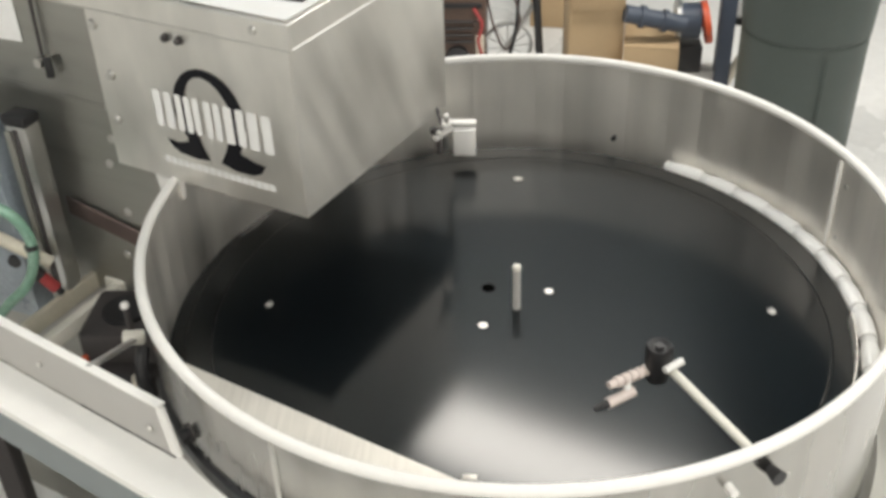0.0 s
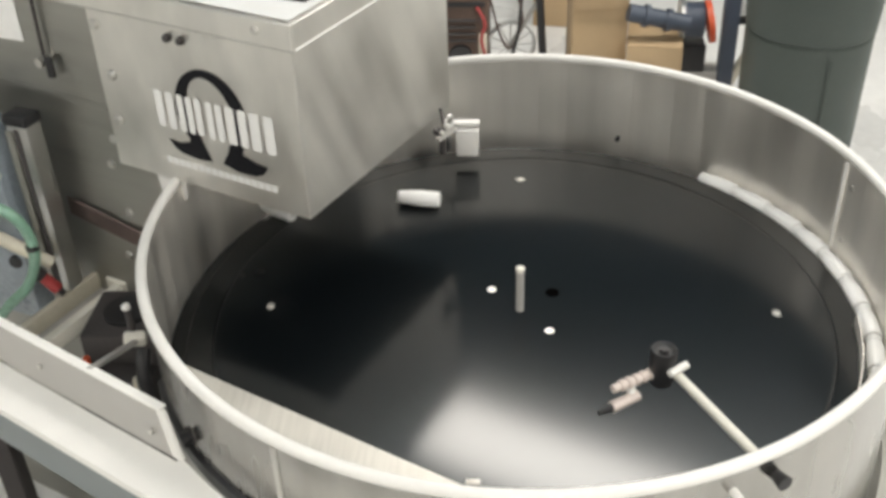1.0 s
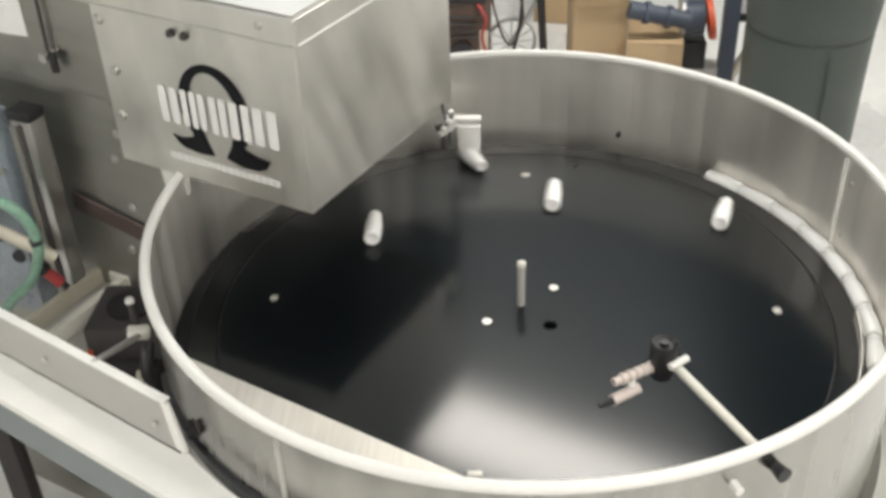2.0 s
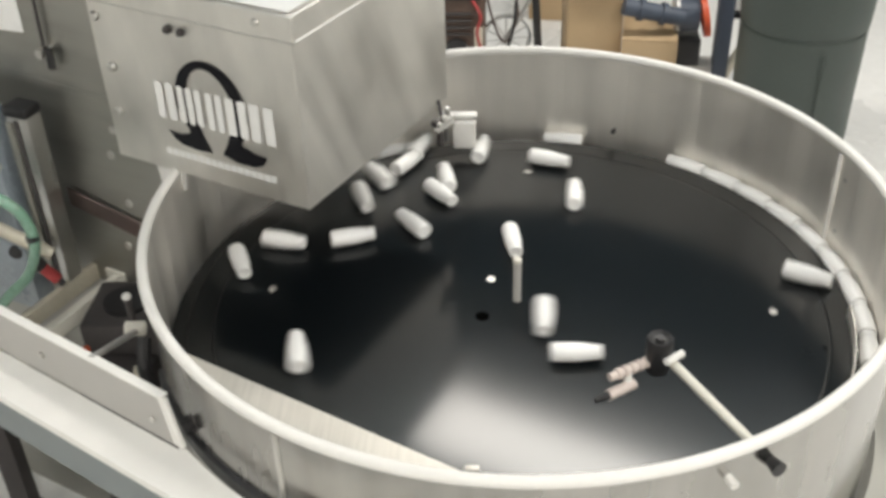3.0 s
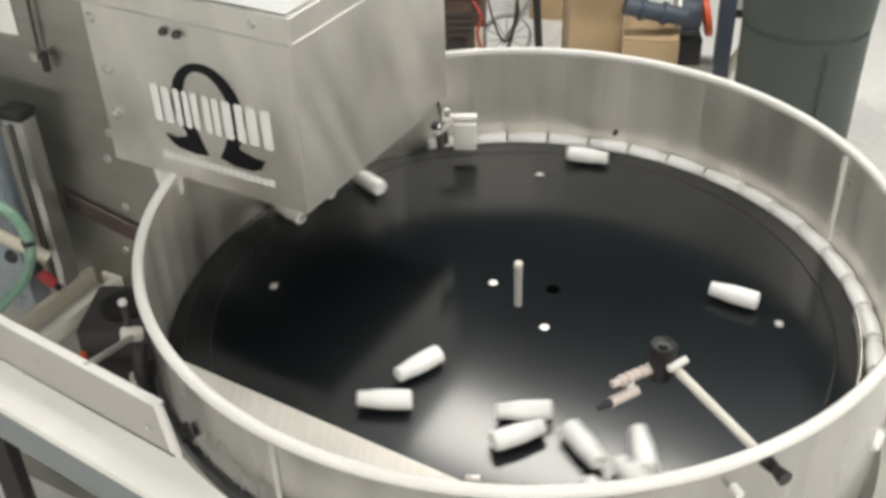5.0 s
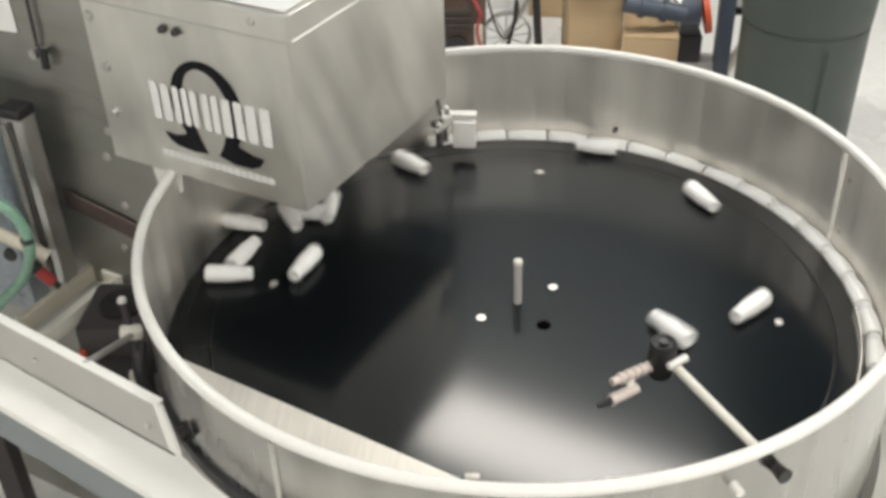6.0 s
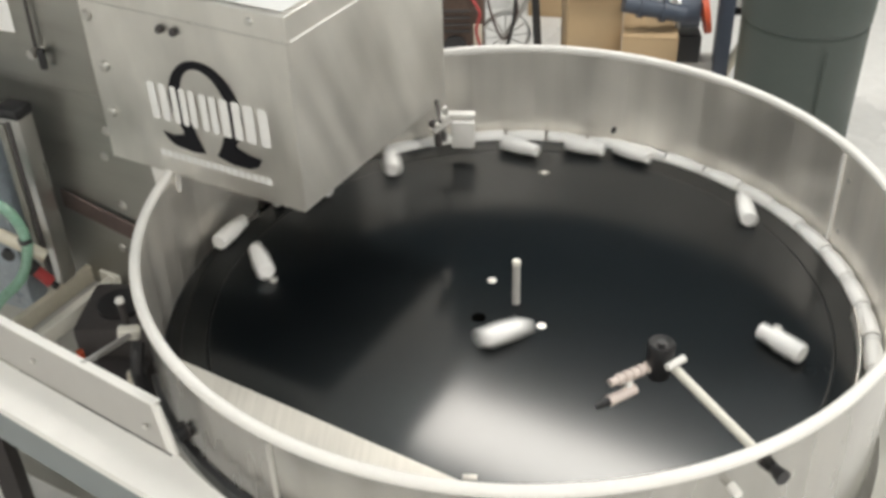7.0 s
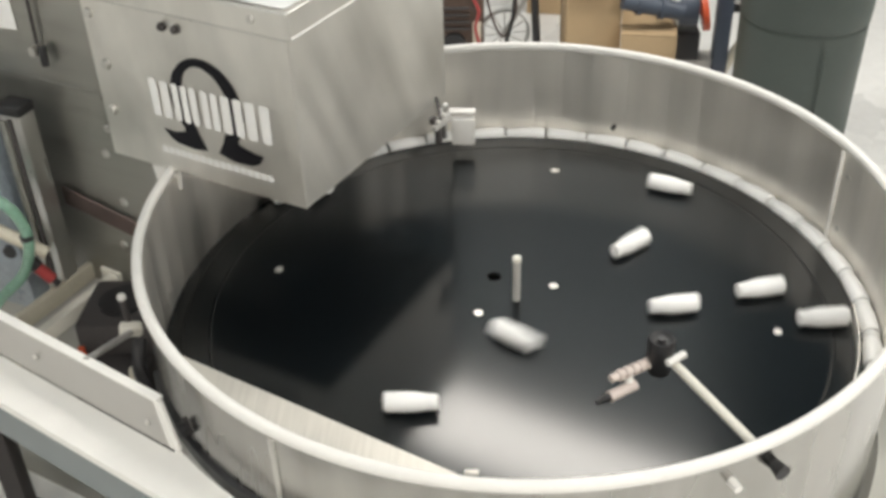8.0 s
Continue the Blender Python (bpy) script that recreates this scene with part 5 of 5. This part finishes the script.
    walk(BOTTLES[20], [(0.00, rest(20)), (2.20, rest(20)), (2.50, lie(-0.460, 0.330, 74)), (2.70, lie(-0.485, 0.353, 54, CHANNEL)), 
        (2.85, lie(-0.389, 0.457, 40, CHANNEL)), (3.00, lie(-0.272, 0.535, 27, CHANNEL)), (3.20, lie(-0.159, 0.579, 15, CHANNEL)), 
        (3.40, lie(0.170, 0.544, 36)), (3.50, lie(0.265, 0.539, -26, CHANNEL)), (3.60, lie(0.337, 0.497, -34, CHANNEL)), 
        (3.80, lie(0.442, 0.371, -62)), (4.00, lie(0.505, 0.227, -90)), (4.20, lie(0.501, 0.208, -27)), (4.40, lie(0.371, 0.002, 24)), 
        (4.50, lie(0.365, -0.056, 14)), (4.70, lie(0.289, -0.141, -57)), (4.88, lie(0.199, -0.282, -60)), (5.07, lie(0.041, -0.368, -61)), 
        (5.25, lie(-0.151, -0.365, -64)), (5.43, lie(-0.327, -0.262, -68)), (5.62, lie(-0.437, -0.076, -68)), (5.80, lie(-0.443, 0.152, -71)), 
        (6.00, lie(-0.376, 0.281, -87)), (6.20, lie(-0.292, 0.524, -151, CHANNEL)), (6.40, lie(-0.269, 0.492, -71)), (6.50, lie(-0.213, 0.522, -70)), 
        (6.60, lie(-0.149, 0.542, -79)), (6.80, lie(-0.075, 0.548, -48)), (7.00, lie(0.006, 0.528, -28)), (7.20, lie(0.142, 0.479, -44)), 
        (7.40, lie(0.271, 0.409, -67)), (7.60, lie(0.391, 0.301, -81)), (7.80, lie(0.467, 0.161, -92)), (8.00, lie(0.428, 0.022, -166))])
    walk(BOTTLES[21], [(0.00, rest(21)), (3.25, rest(21)), (3.55, lie(-0.460, 0.330, 256)), (3.75, lie(-0.500, 0.331, 236, CHANNEL)), 
        (3.90, lie(-0.409, 0.439, 223, CHANNEL)), (4.05, lie(-0.295, 0.522, 209, CHANNEL)), (4.20, lie(-0.165, 0.577, 196, CHANNEL)), 
        (4.40, lie(-0.071, 0.596, 187, CHANNEL)), (4.50, lie(-0.071, 0.596, 187, CHANNEL)), (4.70, lie(-0.071, 0.596, 187, CHANNEL)), 
        (8.00, lie(-0.071, 0.596, 187, CHANNEL))])
    walk(BOTTLES[22], [(0.00, rest(22)), (5.30, rest(22)), (5.60, lie(-0.460, 0.330, -32)), (5.80, lie(-0.351, 0.336, -52)), 
        (6.00, lie(-0.227, 0.455, -40)), (6.20, lie(-0.061, 0.518, -42)), (6.40, lie(0.134, 0.525, -29)), (6.50, lie(0.204, 0.521, -29)), 
        (6.60, lie(0.268, 0.496, -9)), (6.80, lie(0.354, 0.407, 27)), (7.00, lie(0.447, 0.291, 89)), (7.20, lie(0.498, 0.144, 97)), 
        (7.40, lie(0.433, -0.018, 125)), (7.50, lie(0.412, -0.082, 178)), (7.60, lie(0.388, -0.152, 182)), (7.80, lie(0.070, -0.019, 173)), (7.90, lie(0.184, 0.063, 189)), (8.00, lie(0.212, 0.154, 222))])
    walk(BOTTLES[23], [(0.00, rest(23)), (5.80, rest(23)), (6.15, lie(-0.460, 0.330, 60)), (6.35, lie(-0.446, 0.401, 48, CHANNEL)), 
        (6.50, lie(-0.386, 0.460, 40, CHANNEL)), (6.80, lie(-0.244, 0.548, 24, CHANNEL)), (8.00, lie(-0.244, 0.548, 24, CHANNEL))])
    walk(BOTTLES[24], [(0.00, rest(24)), (6.40, rest(24)), (6.75, lie(-0.460, 0.330, 60)), (6.95, lie(-0.446, 0.401, 48, CHANNEL)), 
        (7.10, lie(-0.386, 0.460, 40, CHANNEL)), (7.40, lie(-0.396, 0.451, 41, CHANNEL)), (8.00, lie(-0.396, 0.451, 41, CHANNEL))])


motions()
